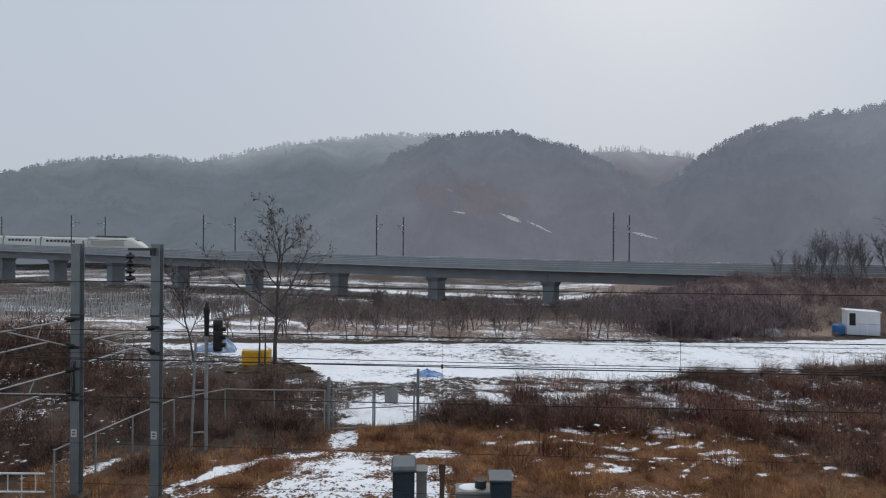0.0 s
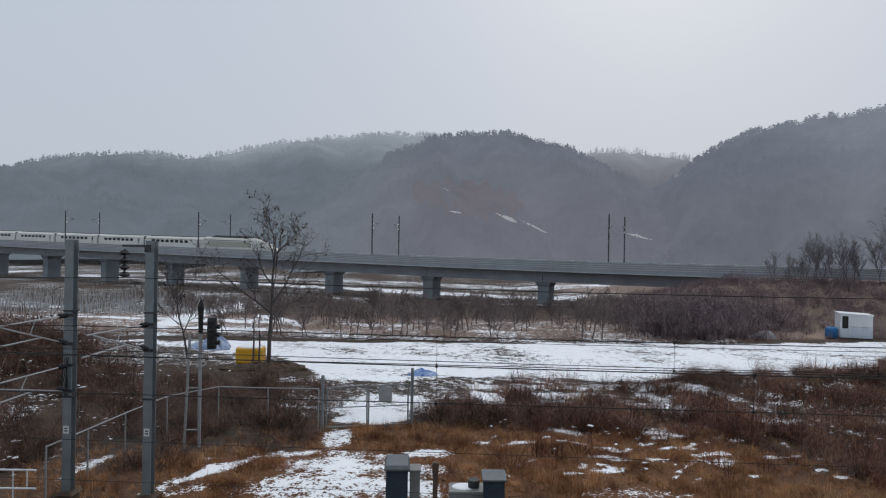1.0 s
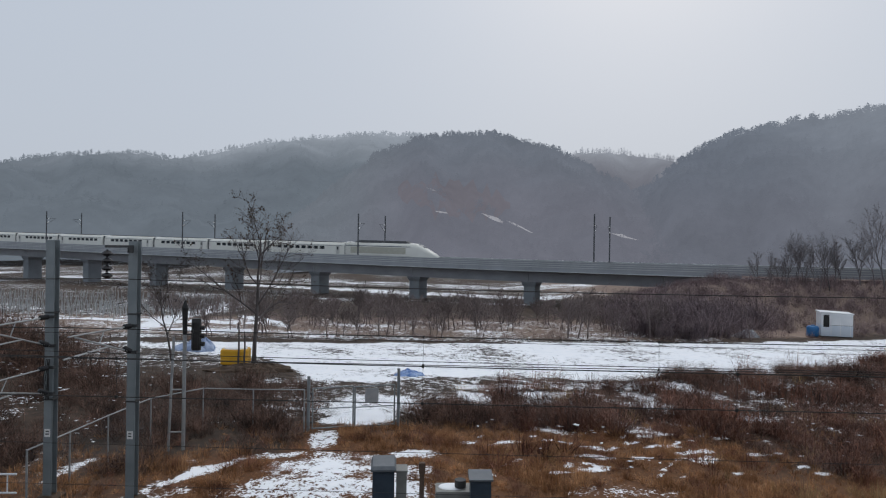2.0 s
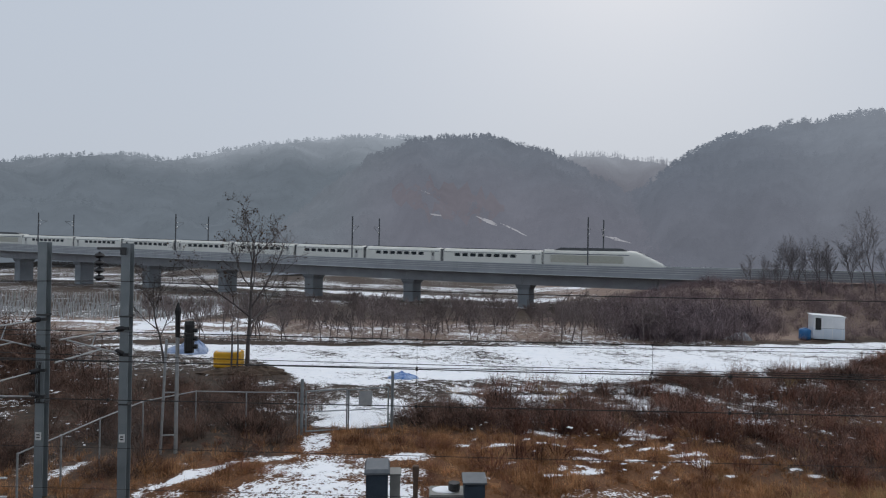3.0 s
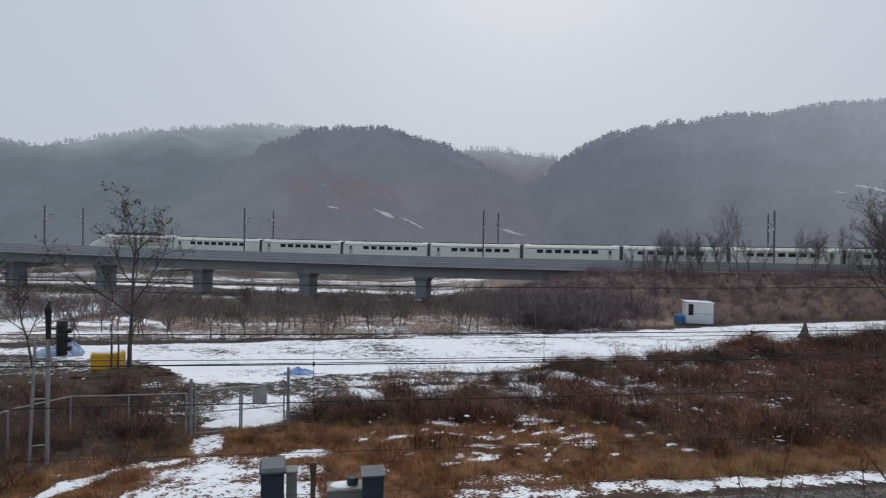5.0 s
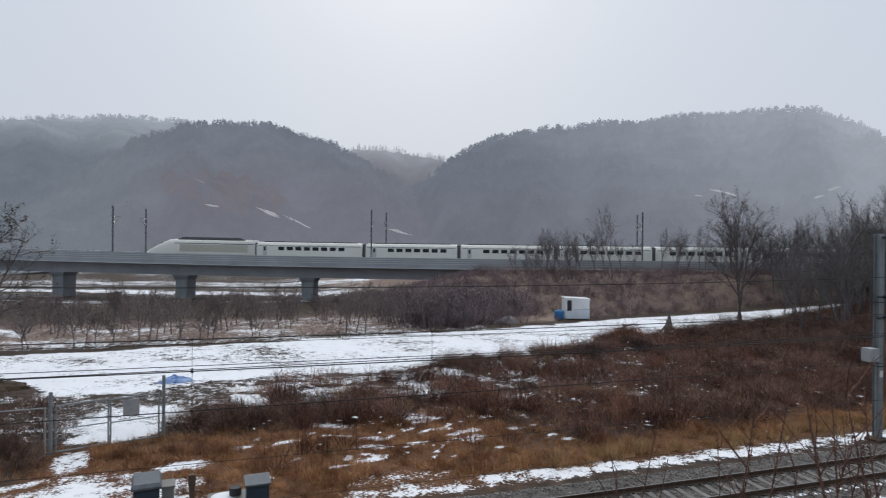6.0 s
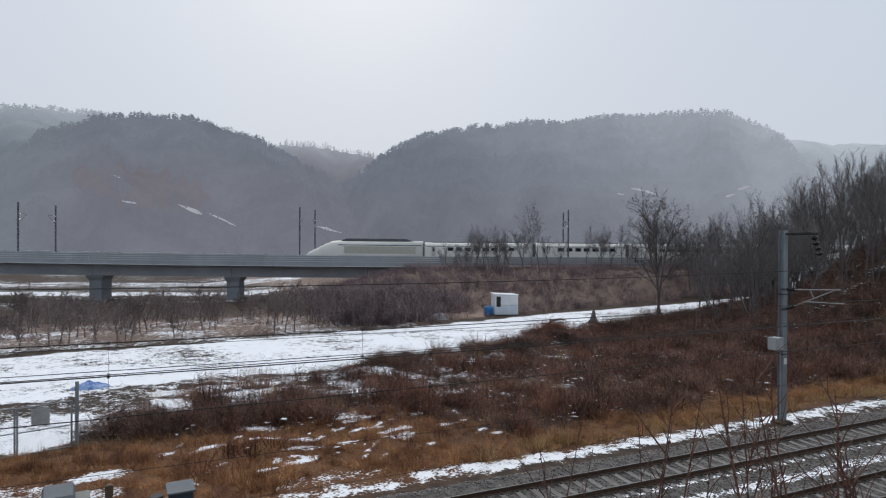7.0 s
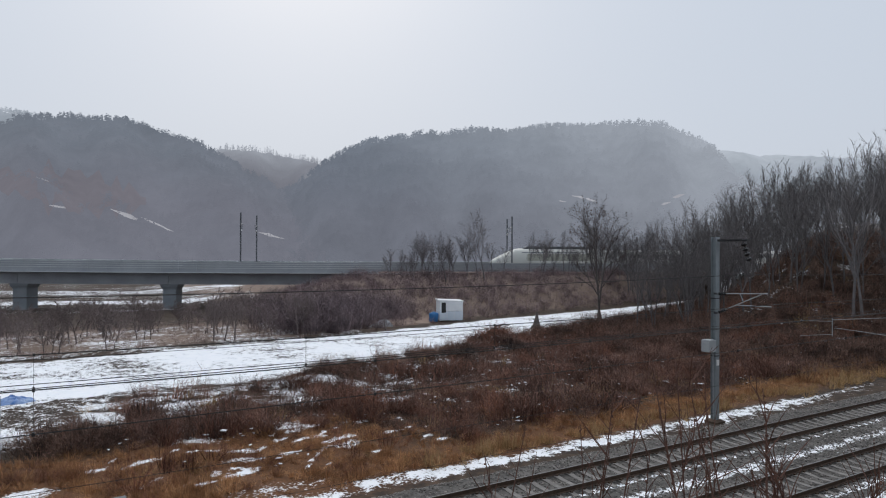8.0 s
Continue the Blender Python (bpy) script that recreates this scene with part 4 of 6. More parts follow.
def coach(x1, length, power, mirror=False):
    """x1: the end nearer the train's head; power cars carry the nose (mirrored at the tail)."""
    a, b, w = x1 - length + 0.35, x1 - 0.35, 1.46
    name = "power_car" if power else "coach"
    if power:
        m = -1 if mirror else 1
        mid = (a + b) / 2
        L = (b - a) / 2 + (0.35 if power else 0)
        rings = [body_ring(-L, w, 3.85, 0.45)]
        for x, k, t, lo in ((L - 6.2, 1, 3.85, 0.45), (L - 5.0, 0.99, 3.72, 0.42), (L - 3.9, 0.96, 3.3, 0.40), (L - 2.8, 0.9, 2.7, 0.38), (L - 1.6, 0.78, 2.1, 0.36), (L - 0.7, 0.6, 1.65, 0.36), (L - 0.15, 0.36, 1.25, 0.4), (L, 0.15, 1.0, 0.55)):
            rings.append(body_ring(x, w * k, t, lo, 0.55 * t / 3.85))
        put = lambda pts: [(mid + m * p[0], p[1], p[2]) for p in pts]
        c = part(name, Geo().loft([put(r) for r in rings]), M["train_white"], train, "cream-white streamlined power car", smooth=True)
        bx = lambda x: mid + m * x
        lo, hi = sorted((bx(-L + 1.4), bx(L - 7.4)))
        part("side_grille", side_panel(Geo(), lo, hi, 1.35, 2.75, w), M["train_grille"], c)
        lo, hi = sorted((bx(-L + 2.0), bx(L - 6.6)))
        part("roof_fairing", Geo().loft([[(x, y, z) for y, z in ((-0.95, 3.6), (-0.8, k), (0.8, k), (0.95, 3.6))] for x, k in ((lo, 3.75), (lo + 1.2, 4.25), (hi - 1.2, 4.25), (hi, 3.75))]), M["train_dark"], c)
        part("windscreen", Geo().loft([put([(L - 4.75, -0.62, 3.66), (L - 4.75, 0.62, 3.66), (L - 4.75, 0.62, 3.5), (L - 4.75, -0.62, 3.5)]), put([(L - 3.1, -0.6, 2.93), (L - 3.1, 0.6, 2.93), (L - 3.1, 0.6, 2.7), (L - 3.1, -0.6, 2.7)])]), M["train_glass"], c)
        lo, hi = sorted((bx(-L + 0.2), bx(L - 6.3)))
        part("stripe", side_panel(Geo(), lo, hi, 2.92, 3.06, w, 0.016), M["train_line"], c)
        part("skirt", side_panel(Geo(), lo, hi, 0.45, 0.95, w * 0.985, 0.03), M["train_low"], c)
    else:
        c = part(name, Geo().loft([body_ring(a, w * 0.94, 3.5, 0.5), body_ring(a + 0.3, w, 3.6, 0.45), body_ring(b - 0.3, w, 3.6, 0.45), body_ring(b, w * 0.94, 3.5, 0.5)]), M["train_white"], train, "cream-white passenger coach", smooth=False)
        n = 7 if length < 20 else 8
        start = a + (2.6 if not mirror else 4.4)
        for i in range(n):
            x = start + i * 1.72
            for s in (-1, 1):
                part("window", Geo().box((x + 0.6, s * (w + 0.006), 2.32), (1.22, 0.03, 0.68)), M["train_glass"], c)
        dx = (b - 1.7) if not mirror else (a + 1.7)
        for s in (-1, 1):
            part("door", Geo().box((dx, s * (w + 0.006), 1.9), (0.8, 0.03, 1.9)), M["train_low"], c)
            part("door_window", Geo().box((dx, s * (w + 0.026), 2.25), (0.36, 0.02, 0.75)), M["train_glass"], c)
        part("stripe", side_panel(Geo(), a + 0.3, b - 0.3, 2.80, 2.88, w, 0.014), M["train_line"], c)
        part("skirt", side_panel(Geo(), a + 0.3, b - 0.3, 0.45, 0.9, w * 0.985, 0.03), M["train_low"], c)
        part("roof_edge", Geo().box(((a + b) / 2, 0, 3.66), (b - a - 2.5, 1.1, 0.12)), M["train_dark"], c)
    part("gangway", Geo().box((x1 - length, 0, 2.0), (0.75, 2.3, 2.8)) if not (power and mirror) else Geo().box((x1 - 0.1, 0, 2.0), (0.6, 2.3, 2.8)), M["train_dark"], c)
    for x in (a + 2.8, b - 2.8):
        g = Geo()
        for k in (-1.3, 1.3):
            for s in (-0.75, 0.75):
                g.tube([(x + k, s - 0.07, 0.46), (x + k, s + 0.07, 0.46)], 0.46, 10)
        g.box((x, -0.95, 0.5), (3.4, 0.12, 0.35)).box((x, 0.95, 0.5), (3.4, 0.12, 0.35))
        part("bogie", g, M["train_dark"], c)
    return c


x1, COACHES = 0.0, []
for i, length in enumerate((22.69, 21.85, 18.7, 18.7, 18.7, 18.7, 18.7, 18.7, 21.85, 22.69)):
    COACHES.append((coach(length / 2, length, i in (0, 9), i >= 5), x1 - length / 2))
    x1 -= length


# ---- bare trees ----
def grow(rng, trunk, twigs, p, d, length, r, level, spread, top, rmin=0.004):
    """A limb with its branches; thick limbs go to the trunk's mesh, thin ones to the crown's."""
    segs = (6, 4, 3, 2, 1)[min(level, 4)]
    pts, radii, q = [Vector(p)], [r], Vector(p)
    v = Vector(d).normalized()
    for i in range(segs):
        v = (v + Vector(rng.normal(0, 0.10 + 0.05 * level, 3)) + Vector((0, 0, 0.06 if level else 0.02))).normalized()
        q = q + v * (length / segs)
        pts.append(q)
        radii.append(r * (1 - 0.82 * (i + 1) / segs) + 0.002)
    (trunk if level < 2 else twigs).tube(pts, radii, (7, 5, 3, 3, 3)[min(level, 4)], tip=True)
    if level >= top:
        return
    n = (9, 7, 6, 4)[level]
    for k in range(n):
        t = (0.30 if level == 0 else 0.2) + (0.98 - (0.30 if level == 0 else 0.2)) * (k + rng.random() * 0.7) / n
        i = min(int(t * segs), segs - 1)
        c = pts[i].lerp(pts[i + 1], t * segs - i)
        axis = (pts[i + 1] - pts[i]).normalized()
        a = rng.uniform(0, 6.28) if level else 2.4 * k + rng.uniform(-0.5, 0.5)
        o = axis.orthogonal().normalized()
        o = math.cos(a) * o + math.sin(a) * axis.cross(o)
        lean = rng.uniform(*spread)
        nd = axis * math.cos(lean) + o * math.sin(lean)
        grow(rng, trunk, twigs, c, nd, length * (0.62 if level == 0 else 0.5) * (1.15 - 0.6 * t) * rng.uniform(0.8, 1.2), max(radii[i] * 0.62, rmin), level + 1, spread, top, rmin)


def bare_tree(seed, h, label, group, bark, twig, spread=(0.4, 0.9), top=4, stems=1, thick=0.014, leaves=0, rmin=0.006):
    rng = np.random.default_rng(seed)
    t = thing("tree", Matrix(), label, "tree", group)
    trunk, twigs = Geo(), Geo()
    for s in range(stems):
        d = (rng.normal(0, 0.10), rng.normal(0, 0.10), 1) if stems > 1 else (rng.normal(0, 0.03), rng.normal(0, 0.03), 1)
        grow(rng, trunk, twigs, (0.8 * s, 0.2 * s, -0.2), d, h * (1 - 0.12 * s), h * thick, 0, spread, top, rmin)
    part("trunk", trunk, bark, t, smooth=True)
    part("crown", twigs, twig, t)
    if leaves:
        g = Geo()
        for _ in range(leaves):
            c = twigs.v[int(rng.integers(0, len(twigs.v)))]
            if c[2] > 0.3 * h:
                k = len(g.v)
                for _ in range(3):
                    g.v.append(tuple(np.array(c) + rng.normal(0, 0.07, 3)))
                g.f.append((k, k + 1, k + 2))
        part("foliage", g, M["leaf"], t, "few withered leaves")
    return t


def ground_at(x, y, z=0.0, rz=0.0, s=1.0):
    return Matrix.Translation((x, y, float(height(x, y)) + z)) @ pose(0, 0, 0, 0, 0, rz) @ Matrix.Scale(s, 4)


t = bare_tree(5, 12.6, "tall bare tree with forked trunk and few withered leaves", "", M["bark"], M["twig"], (0.5, 0.95), 4, 1, 0.017, 1500, 0.010)
t.matrix_basis = ground_at(-12.7, 47.6, 0, 0, 1) @ pose(0, 0, 0, 0, 3.5, 0) @ pose(0, 0, 0, 0, 0, 40) @ Matrix.Scale(0.80, 4)
t = bare_tree(9, 9.0, "slender bare tree leaning above the snow", "", M["bark"], M["twig"], (0.4, 0.85), 4, 1, 0.013, 200, 0.009)
t.matrix_basis = ground_at(-19.2, 48.6, 0, 10, 0.76)
t = bare_tree(21, 14.5, "tall bare tree with two slender trunks in the brush", "", M["bark"], M["twig"], (0.26, 0.58), 4, 2, 0.013, 900, 0.010)
t.matrix_basis = ground_at(57.6, 53.2, 0, 80, 0.85)
protos = []
for k, h in enumerate((13.0, 11.5, 14.5, 10.0)):
    protos.append(bare_tree(40 + k, h, "bare grey-brown tree of the hillside wood", "hillside wood", M["wood_bark"], M["wood_bark"], (0.2, 0.46), 3, 1 + k % 2, 0.0115, 0, 0.012))
PROTO_TOP = [max(v.co.z for c in t.children for v in c.data.vertices) for t in protos]
spots = []
trn = np.random.default_rng(77)
while len(spots) < 135:
    az, dist = radians(trn.uniform(49.5, 74)), trn.uniform(70, 122)
    x, y = dist * math.sin(az), dist * math.cos(az)
    road = np.interp(x, NEAR_X, NEAR_Y) - 2 < y < np.interp(x, FAR_X, FAR_Y) + 1.5
    if road or y < 24 or all((x - a) ** 2 + (y - b) ** 2 > 4.5 for a, b in spots) is False:
        continue
    if math.degrees(az) < 55 and y < np.interp(x, FAR_X, FAR_Y) and trn.random() < 0.45:
        continue
    if y - 0.42 * x < -8 and dist < 76 and trn.random() < 0.6:
        continue
    spots.append((x, y))
for i, (x, y) in enumerate(spots):
    # the wood grows taller towards the east
    rise = np.interp(math.degrees(math.atan2(x, y)), (49, 53, 57, 62, 68, 74), (1.6, 2.9, 5.4, 6.8, 8.9, 9.5)) * trn.uniform(0.62, 1.03)
    tall = EYE + math.hypot(x, y) * math.tan(radians(rise)) - float(height(x, y))
    m = ground_at(x, y, -0.1, trn.uniform(0, 360), min(max(tall / PROTO_TOP[i % 4], 0.3), 1.3))
    if i < 4:
        protos[i].matrix_basis = m
    else:
        copy_thing(protos[i % 4], m)
# thin trees along the embankment, in front of the fast line
small = [bare_tree(60 + k, h, "thin bare sapling tree on the railway embankment", "embankment trees", M["bank_bark"], M["bank_bark"], (0.25, 0.55), 3, 1, 0.014, 0, 0.016) for k, h in enumerate((6.8, 5.6, 7.6))]
for i in range(78):
    s = 62 + 70 * trn.random()
    off = trn.uniform(-20, -10)
    p = on_line(s, off)
    road = np.interp(p.x, NEAR_X, NEAR_Y) - 2 < p.y < np.interp(p.x, FAR_X, FAR_Y) + 1.5
    if road:
        p = on_line(s, -9.5)
    m = ground_at(p.x, p.y, -0.1, trn.uniform(0, 360), trn.uniform(0.8, 1.4) * (0.6 + 0.4 * float(sstep(s, 62, 80))))
    if i < 3:
        small[i].matrix_basis = m
    else:
        copy_thing(small[i % 3], m)
# orchard
orch = [bare_tree(80 + k, 3.6, "small bare orchard tree in rough stubble", "orchard trees", M["orchard"], M["orchard"], (0.35, 0.8), 3, 2 + k % 2, 0.020, 0, 0.013) for k in range(4)]
i = 0
for row in range(6):
    y0 = 63.0 + 5.2 * row
    for col in range(26):
        x, y = -34 + 2.7 * col + trn.uniform(-0.7, 0.7), y0 + trn.uniform(-0.5, 0.5) + 0.06 * (-34 + 2.7 * col)
        if x > 30 - 0.2 * row or (x < -22 and y < 72) or trn.random() < 0.34:
            continue
        m = ground_at(x, y, -0.05, trn.uniform(0, 360), trn.uniform(0.6, 1.05) * (1.12 if row < 2 else 1.0))
        if i < 4:
            orch[i].matrix_basis = m
        else:
            copy_thing(orch[i % 4], m)
        i += 1


# ---- brush, weeds and grass ----
def shrub_template(rng, stems, lean, width, twigs=3):
    vs, fs = [], []

    def spike(a, b, w):
        u = rng.normal(0, 1, 3) * (1, 1, 0.3)
        u = u / np.linalg.norm(u) * w / 2
        fs.append((len(vs), len(vs) + 1, len(vs) + 2))
        vs.extend((a - u, a + u, b))

    for _ in range(stems):
        a = rng.uniform(0, 6.28)
        base = np.array((math.cos(a), math.sin(a), 0)) * rng.uniform(0, 0.35) - (0, 0, 0.05)
        b = a + rng.normal(0, 0.6)
        k = rng.uniform(0, lean)
        tip = base + np.array((math.cos(b) * k, math.sin(b) * k, rng.uniform(0.4, 1.0) * max(1.1 - 0.55 * k, 0.25)))
        spike(base, tip, width)
        for _ in range(twigs):
            f = rng.uniform(0.35, 0.9)
            c = base + (tip - base) * f
            e = c + rng.normal(0, 0.2, 3) + (0, 0, 0.06)
            spike(c, e, width * 0.75)
    return np.array(vs), np.array(fs)


brn = np.random.default_rng(23)
BRUSH = [shrub_template(brn, 34, 0.5 + 0.16 * k, 0.019, 3) for k in range(6)]
TALL = [shrub_template(brn, 22, 0.35, 0.012, 5) for _ in range(5)]
TUFT = [shrub_template(brn, 30, 0.5 + 0.12 * k, 0.038, 0) for k in range(6)]
BRAMBLE = [shrub_template(brn, 40, 0.9, 0.016, 3) for _ in range(5)]


def scatter(name, label, category, n, box, keep, sizes, templates, material, snow_max=0.5):
    """Plants over a stretch of ground, where keep(x, y) is above chance and no snow lies."""
    x, y = brn.uniform(box[0], box[1], n), brn.uniform(box[2], box[3], n)
    ok = keep(x, y) > brn.random(n)
    x, y = x[ok], y[ok]
    ok = cover(x, y)[0] < snow_max
    x, y = x[ok], y[ok]
    p = np.stack([x, y, height(x, y)], 1)
    s = brn.uniform(*sizes, len(x)) * (1 + 0.35 * rolling(x, y, 6.0))
    ob = tri_mesh(name, *strew(templates, p, brn.uniform(0, 6.3, len(x)), s, brn.integers(0, len(templates), len(x))), material)
    tagged(ob, label, category, kind="stuff")


def near_edge(x):
    return np.interp(x, NEAR_X, NEAR_Y)


def far_edge(x):
    return np.interp(x, FAR_X, FAR_Y)


def brush_zone(x, y):
    low = 30.8 - 6.6 * sstep(x, 10, 18) + 0.5 * rolling(x, y, 4.0)
    patch = 0.42 + 0.75 * rolling(x, y, 3.4) + 0.8 * blob(x, y, 3.4, 33.2, 2.4, 2.2) + 0.6 * blob(x, y, 10, 33.5, 6, 1.6)
    return sstep(y, low - 0.6, low + 0.6) * (1 - sstep(y, near_edge(x) - 2.2, near_edge(x) - 0.3)) * sstep(x, 1.2, 3.5) * np.clip(patch, 0.08, 1)


scatter("brush", "dense dark brown bare brush between grass and snowy track", "brush", 8200, (1, 62, 24, 54), lambda x, y: brush_zone(x, y) * (1 - 0.5 * sstep(x, 45, 62)), (0.5, 1.6), BRUSH, M["brush"])
scatter("red_stalks", "reddish dry stalks standing among the brush", "weeds", 8500, (3, 66, 23.5, 52), lambda x, y: np.clip(brush_zone(x, y) + 0.15 * sstep(y, 24, 26) * (y < near_edge(x) - 2), 0, 1) * np.clip(0.4 + 0.8 * rolling(x + 9, y, 7.0), 0, 1), (0.7, 1.5), TUFT[:3] + BRUSH[:3], M["redbrush"])
scatter("hill_brush", "dark brown brush covering the wooded slope", "brush", 5200, (40, 112, 21.5, 62), lambda x, y: (y < near_edge(x) - 1.5) * sstep(y - (21.5 - 0.056 * x), 1.0, 3.0) * sstep(x + 0.4 * y, 52, 66), (0.9, 1.9), BRUSH + BRAMBLE, M["leftbrush"])
scatter("bank_brush", "grey-brown leafless brush on the embankment behind the hut", "brush", 7600, (20, 125, 60, 132), lambda x, y: (y > far_edge(x) + 1.6) * (x * VIA_N.x + (y - VIA_Y) * VIA_N.y < -8.2) * sstep(x - 0.12 * (y - 62), 21.5, 25.5) * (1 - 0.95 * blob(x, y, 43.5, 68, 3.5, 3.0)) * (1 - 0.8 * blob(x, y, 39, 67.5, 3.5, 2.0)), (0.9, 1.9), TALL + BRUSH[:2], M["greybrush"])
scatter("bush_thicket", "dark purple-brown leafless thicket between orchard and hut", "bush", 1100, (20, 46, 62, 92), lambda x, y: np.clip(blob(x, y, 27.5, 67.5, 5.5, 4.0) + 0.8 * blob(x, y, 33, 76, 8, 7), 0, 1) * (y > far_edge(x) + 1.2) * (1 - blob(x, y, 38, 67, 4.5, 3.0)), (2.3, 4.4), TALL + BRUSH[:3], M["thicket"], 0.9)
scatter("hedge_brush", "dark dense brush on the low ridge beside the snowy track", "brush", 26000, (10, 100, 38, 70), lambda x, y: np.exp(-(((y - near_edge(x) + 2.0) / 1.5) ** 2) ** 1.5) * sstep(x, 11, 17) * np.clip(0.75 + 0.5 * rolling(x, y, 5.0), 0.2, 1), (0.45, 1.05), BRUSH + BRAMBLE, M["leftbrush"], 0.6)
scatter("pile_brush", "dead brown brush heaped beside the snowy track", "brush", 900, (34, 44, 47, 54), lambda x, y: blob(x, y, 38.6, 50.2, 2.6, 1.1), (0.9, 1.5), BRUSH + BRAMBLE, M["redbrush"], 2.0)
scatter("thorn_bush", "dark tangled thorn bush beside the gate", "bush", 750, (-1.2, 13, 30.5, 37), lambda x, y: np.clip(blob(x, y, 2.0, 33.4, 2.7, 1.9) + 0.75 * blob(x, y, 8.6, 34.0, 3.6, 1.3), 0, 1) * np.clip(0.7 + 0.5 * rolling(x, y, 2.4), 0.1, 1), (0.8, 1.5), BRUSH + BRAMBLE, M["leftbrush"], 0.95)
scatter("left_brush", "tangled dark brush along the mesh fence", "brush", 5000, (-48, -5.2, 23.5, 52), lambda x, y: (y < near_edge(x) - 1.5) * np.clip(sstep(-x, 5.2, 7) * sstep(y, 26.6, 28.6) + sstep(-x, 13.5, 15) * sstep(y, 23.5, 25) + blob(x, y, -11.7, 25.6, 1.0, 1.2), 0, 1) * np.clip(0.5 + 0.6 * rolling(x, y, 5.0), 0.1, 1) * (1 - sstep(y, 39.5, 43) * sstep(x, -29, -26)) * (1 - blob(x, y, -10.6, 27.6, 1.2, 1.0)) * (1 - blob(x, y, -13.2, 44.8, 2.8, 2.4)), (0.7, 1.5), BRUSH + BRAMBLE, M["leftbrush"], 0.6)
scatter("bushes", "tall dark bush thicket beside the track", "bush", 900, (-46, -19.5, 33, 52), lambda x, y: blob(x, y, -33, 43, 8, 7), (2.4, 3.9), TALL + BRAMBLE, M["leftbrush"], 0.9)
scatter("orchard_weeds", "tan dead weeds between the orchard rows", "weeds", 5500, (-40, 32, 60.5, 96), lambda x, y: (y > far_edge(x) + 0.5) * np.clip(0.45 + 0.6 * rolling(x, y, 9.0), 0.05, 1) * (1 - sstep(-x, 20, 26) * 0.8), (0.25, 0.6), TUFT + BRUSH[:3], M["weed"], 0.75)
scatter("verge_weeds", "dark weeds along the far edge of the snowy track", "weeds", 900, (-28, 60, 58, 70), lambda x, y: np.exp(-((y - far_edge(x) - 0.9) / 0.6) ** 2) * np.clip(0.5 + 0.8 * rolling(x, y, 8.0), 0.1, 1), (0.35, 0.8), BRUSH, M["brush"], 0.95)
scatter("dry_grass", "matted orange-brown winter grass", "grass", 30000, (-16, 60, 21.8, 33), lambda x, y: cover(x, y)[1] * np.clip(0.5 + 0.7 * rolling(x, y, 2.2), 0.12, 1) * np.where(cover(x, y + 0.45)[0] > 0.42, 0.22, 1.0), (0.18, 0.55), TUFT, M["grass"], 0.45)
scatter("straw_grass", "tall pale straw grass along the railway", "grass", 5200, (8, 90, 17, 26), lambda x, y: np.exp(-((y - (23.4 - 0.056 * x)) / 0.6) ** 2) * sstep(x, 9, 18) * np.clip(0.5 + 0.6 * rolling(x, y, 4.0), 0.1, 1), (0.45, 0.95), TUFT, M["straw"], 0.6)
scatter("hill_grass", "tan grass tufts on the wooded slope", "grass", 700, (34, 80, 18, 36), lambda x, y: np.clip(blob(x, y, 46, 22.5, 5, 2.5) + blob(x, y, 62, 30, 4, 3), 0, 1), (0.6, 1.3), TUFT, M["straw"], 0.6)
scatter("low_weeds", "low dark weeds in the dry grass", "weeds", 1600, (-12, 24, 22.5, 31), lambda x, y: np.clip(0.25 + 0.6 * rolling(x + 30, y, 3.5), 0, 1), (0.25, 0.6), BRUSH, M["redbrush"], 0.5)

scatter("tall_stalks", "tall thin dark stalks rising above the brush", "weeds", 900, (2, 70, 25, 52), lambda x, y: brush_zone(x, y) * np.clip(0.3 + 0.8 * rolling(x - 7, y, 6.0), 0, 1), (1.2, 2.1), TALL, M["brush"])
scatter("straw_stalks", "pale straw stalks scattered through the brush", "weeds", 850, (2, 90, 24, 52), lambda x, y: (y < near_edge(x) - 2) * np.clip(rolling(x - 20, y + 5, 6.0), 0, 1) * sstep(y - (21.5 - 0.056 * x), 2.5, 4), (0.6, 1.2), TUFT[:2] + BRUSH[:2], M["straw"], 0.6)


def snow_clumps(name, label, n, box, keep, lift):
    x, y = brn.uniform(box[0], box[1], n), brn.uniform(box[2], box[3], n)
    ok = keep(x, y) > brn.random(n)
    x, y = x[ok], y[ok]
    p = np.stack([x, y, height(x, y) + brn.uniform(*lift, len(x))], 1)
    flat = [(t[0] * (2.2, 1.3, 0.45), t[1]) for t in stretch]
    ob = tri_mesh(name, *strew(flat, p, brn.uniform(0, 6.3, len(x)), brn.uniform(0.025, 0.09, len(x)) * (1 + 0.5 * rolling(x, y, 2.2)), brn.integers(0, 6, len(x))), M["snow"])
    tagged(ob, label, "snow", kind="stuff")


snow_clumps("brush_snow", "small clumps of snow caught in the brush", 6500, (2, 95, 24, 50), lambda x, y: (y < near_edge(x) - 1) * np.clip(0.1 + 0.9 * rolling(x + 3, y - 8, 5.0), 0, 1) * sstep(y - (21.5 - 0.056 * x), 2, 4) * (0.4 + 0.6 * sstep(x, 14, 24)), (0.05, 0.6))
snow_clumps("fence_brush_snow", "small clumps of snow caught in the brush by the fence", 3600, (-40, -6, 24, 46), lambda x, y: np.clip(0.15 + 0.9 * rolling(x + 3, y - 8, 5.0), 0, 1) * sstep(-x, 13, 16), (0.1, 0.8))

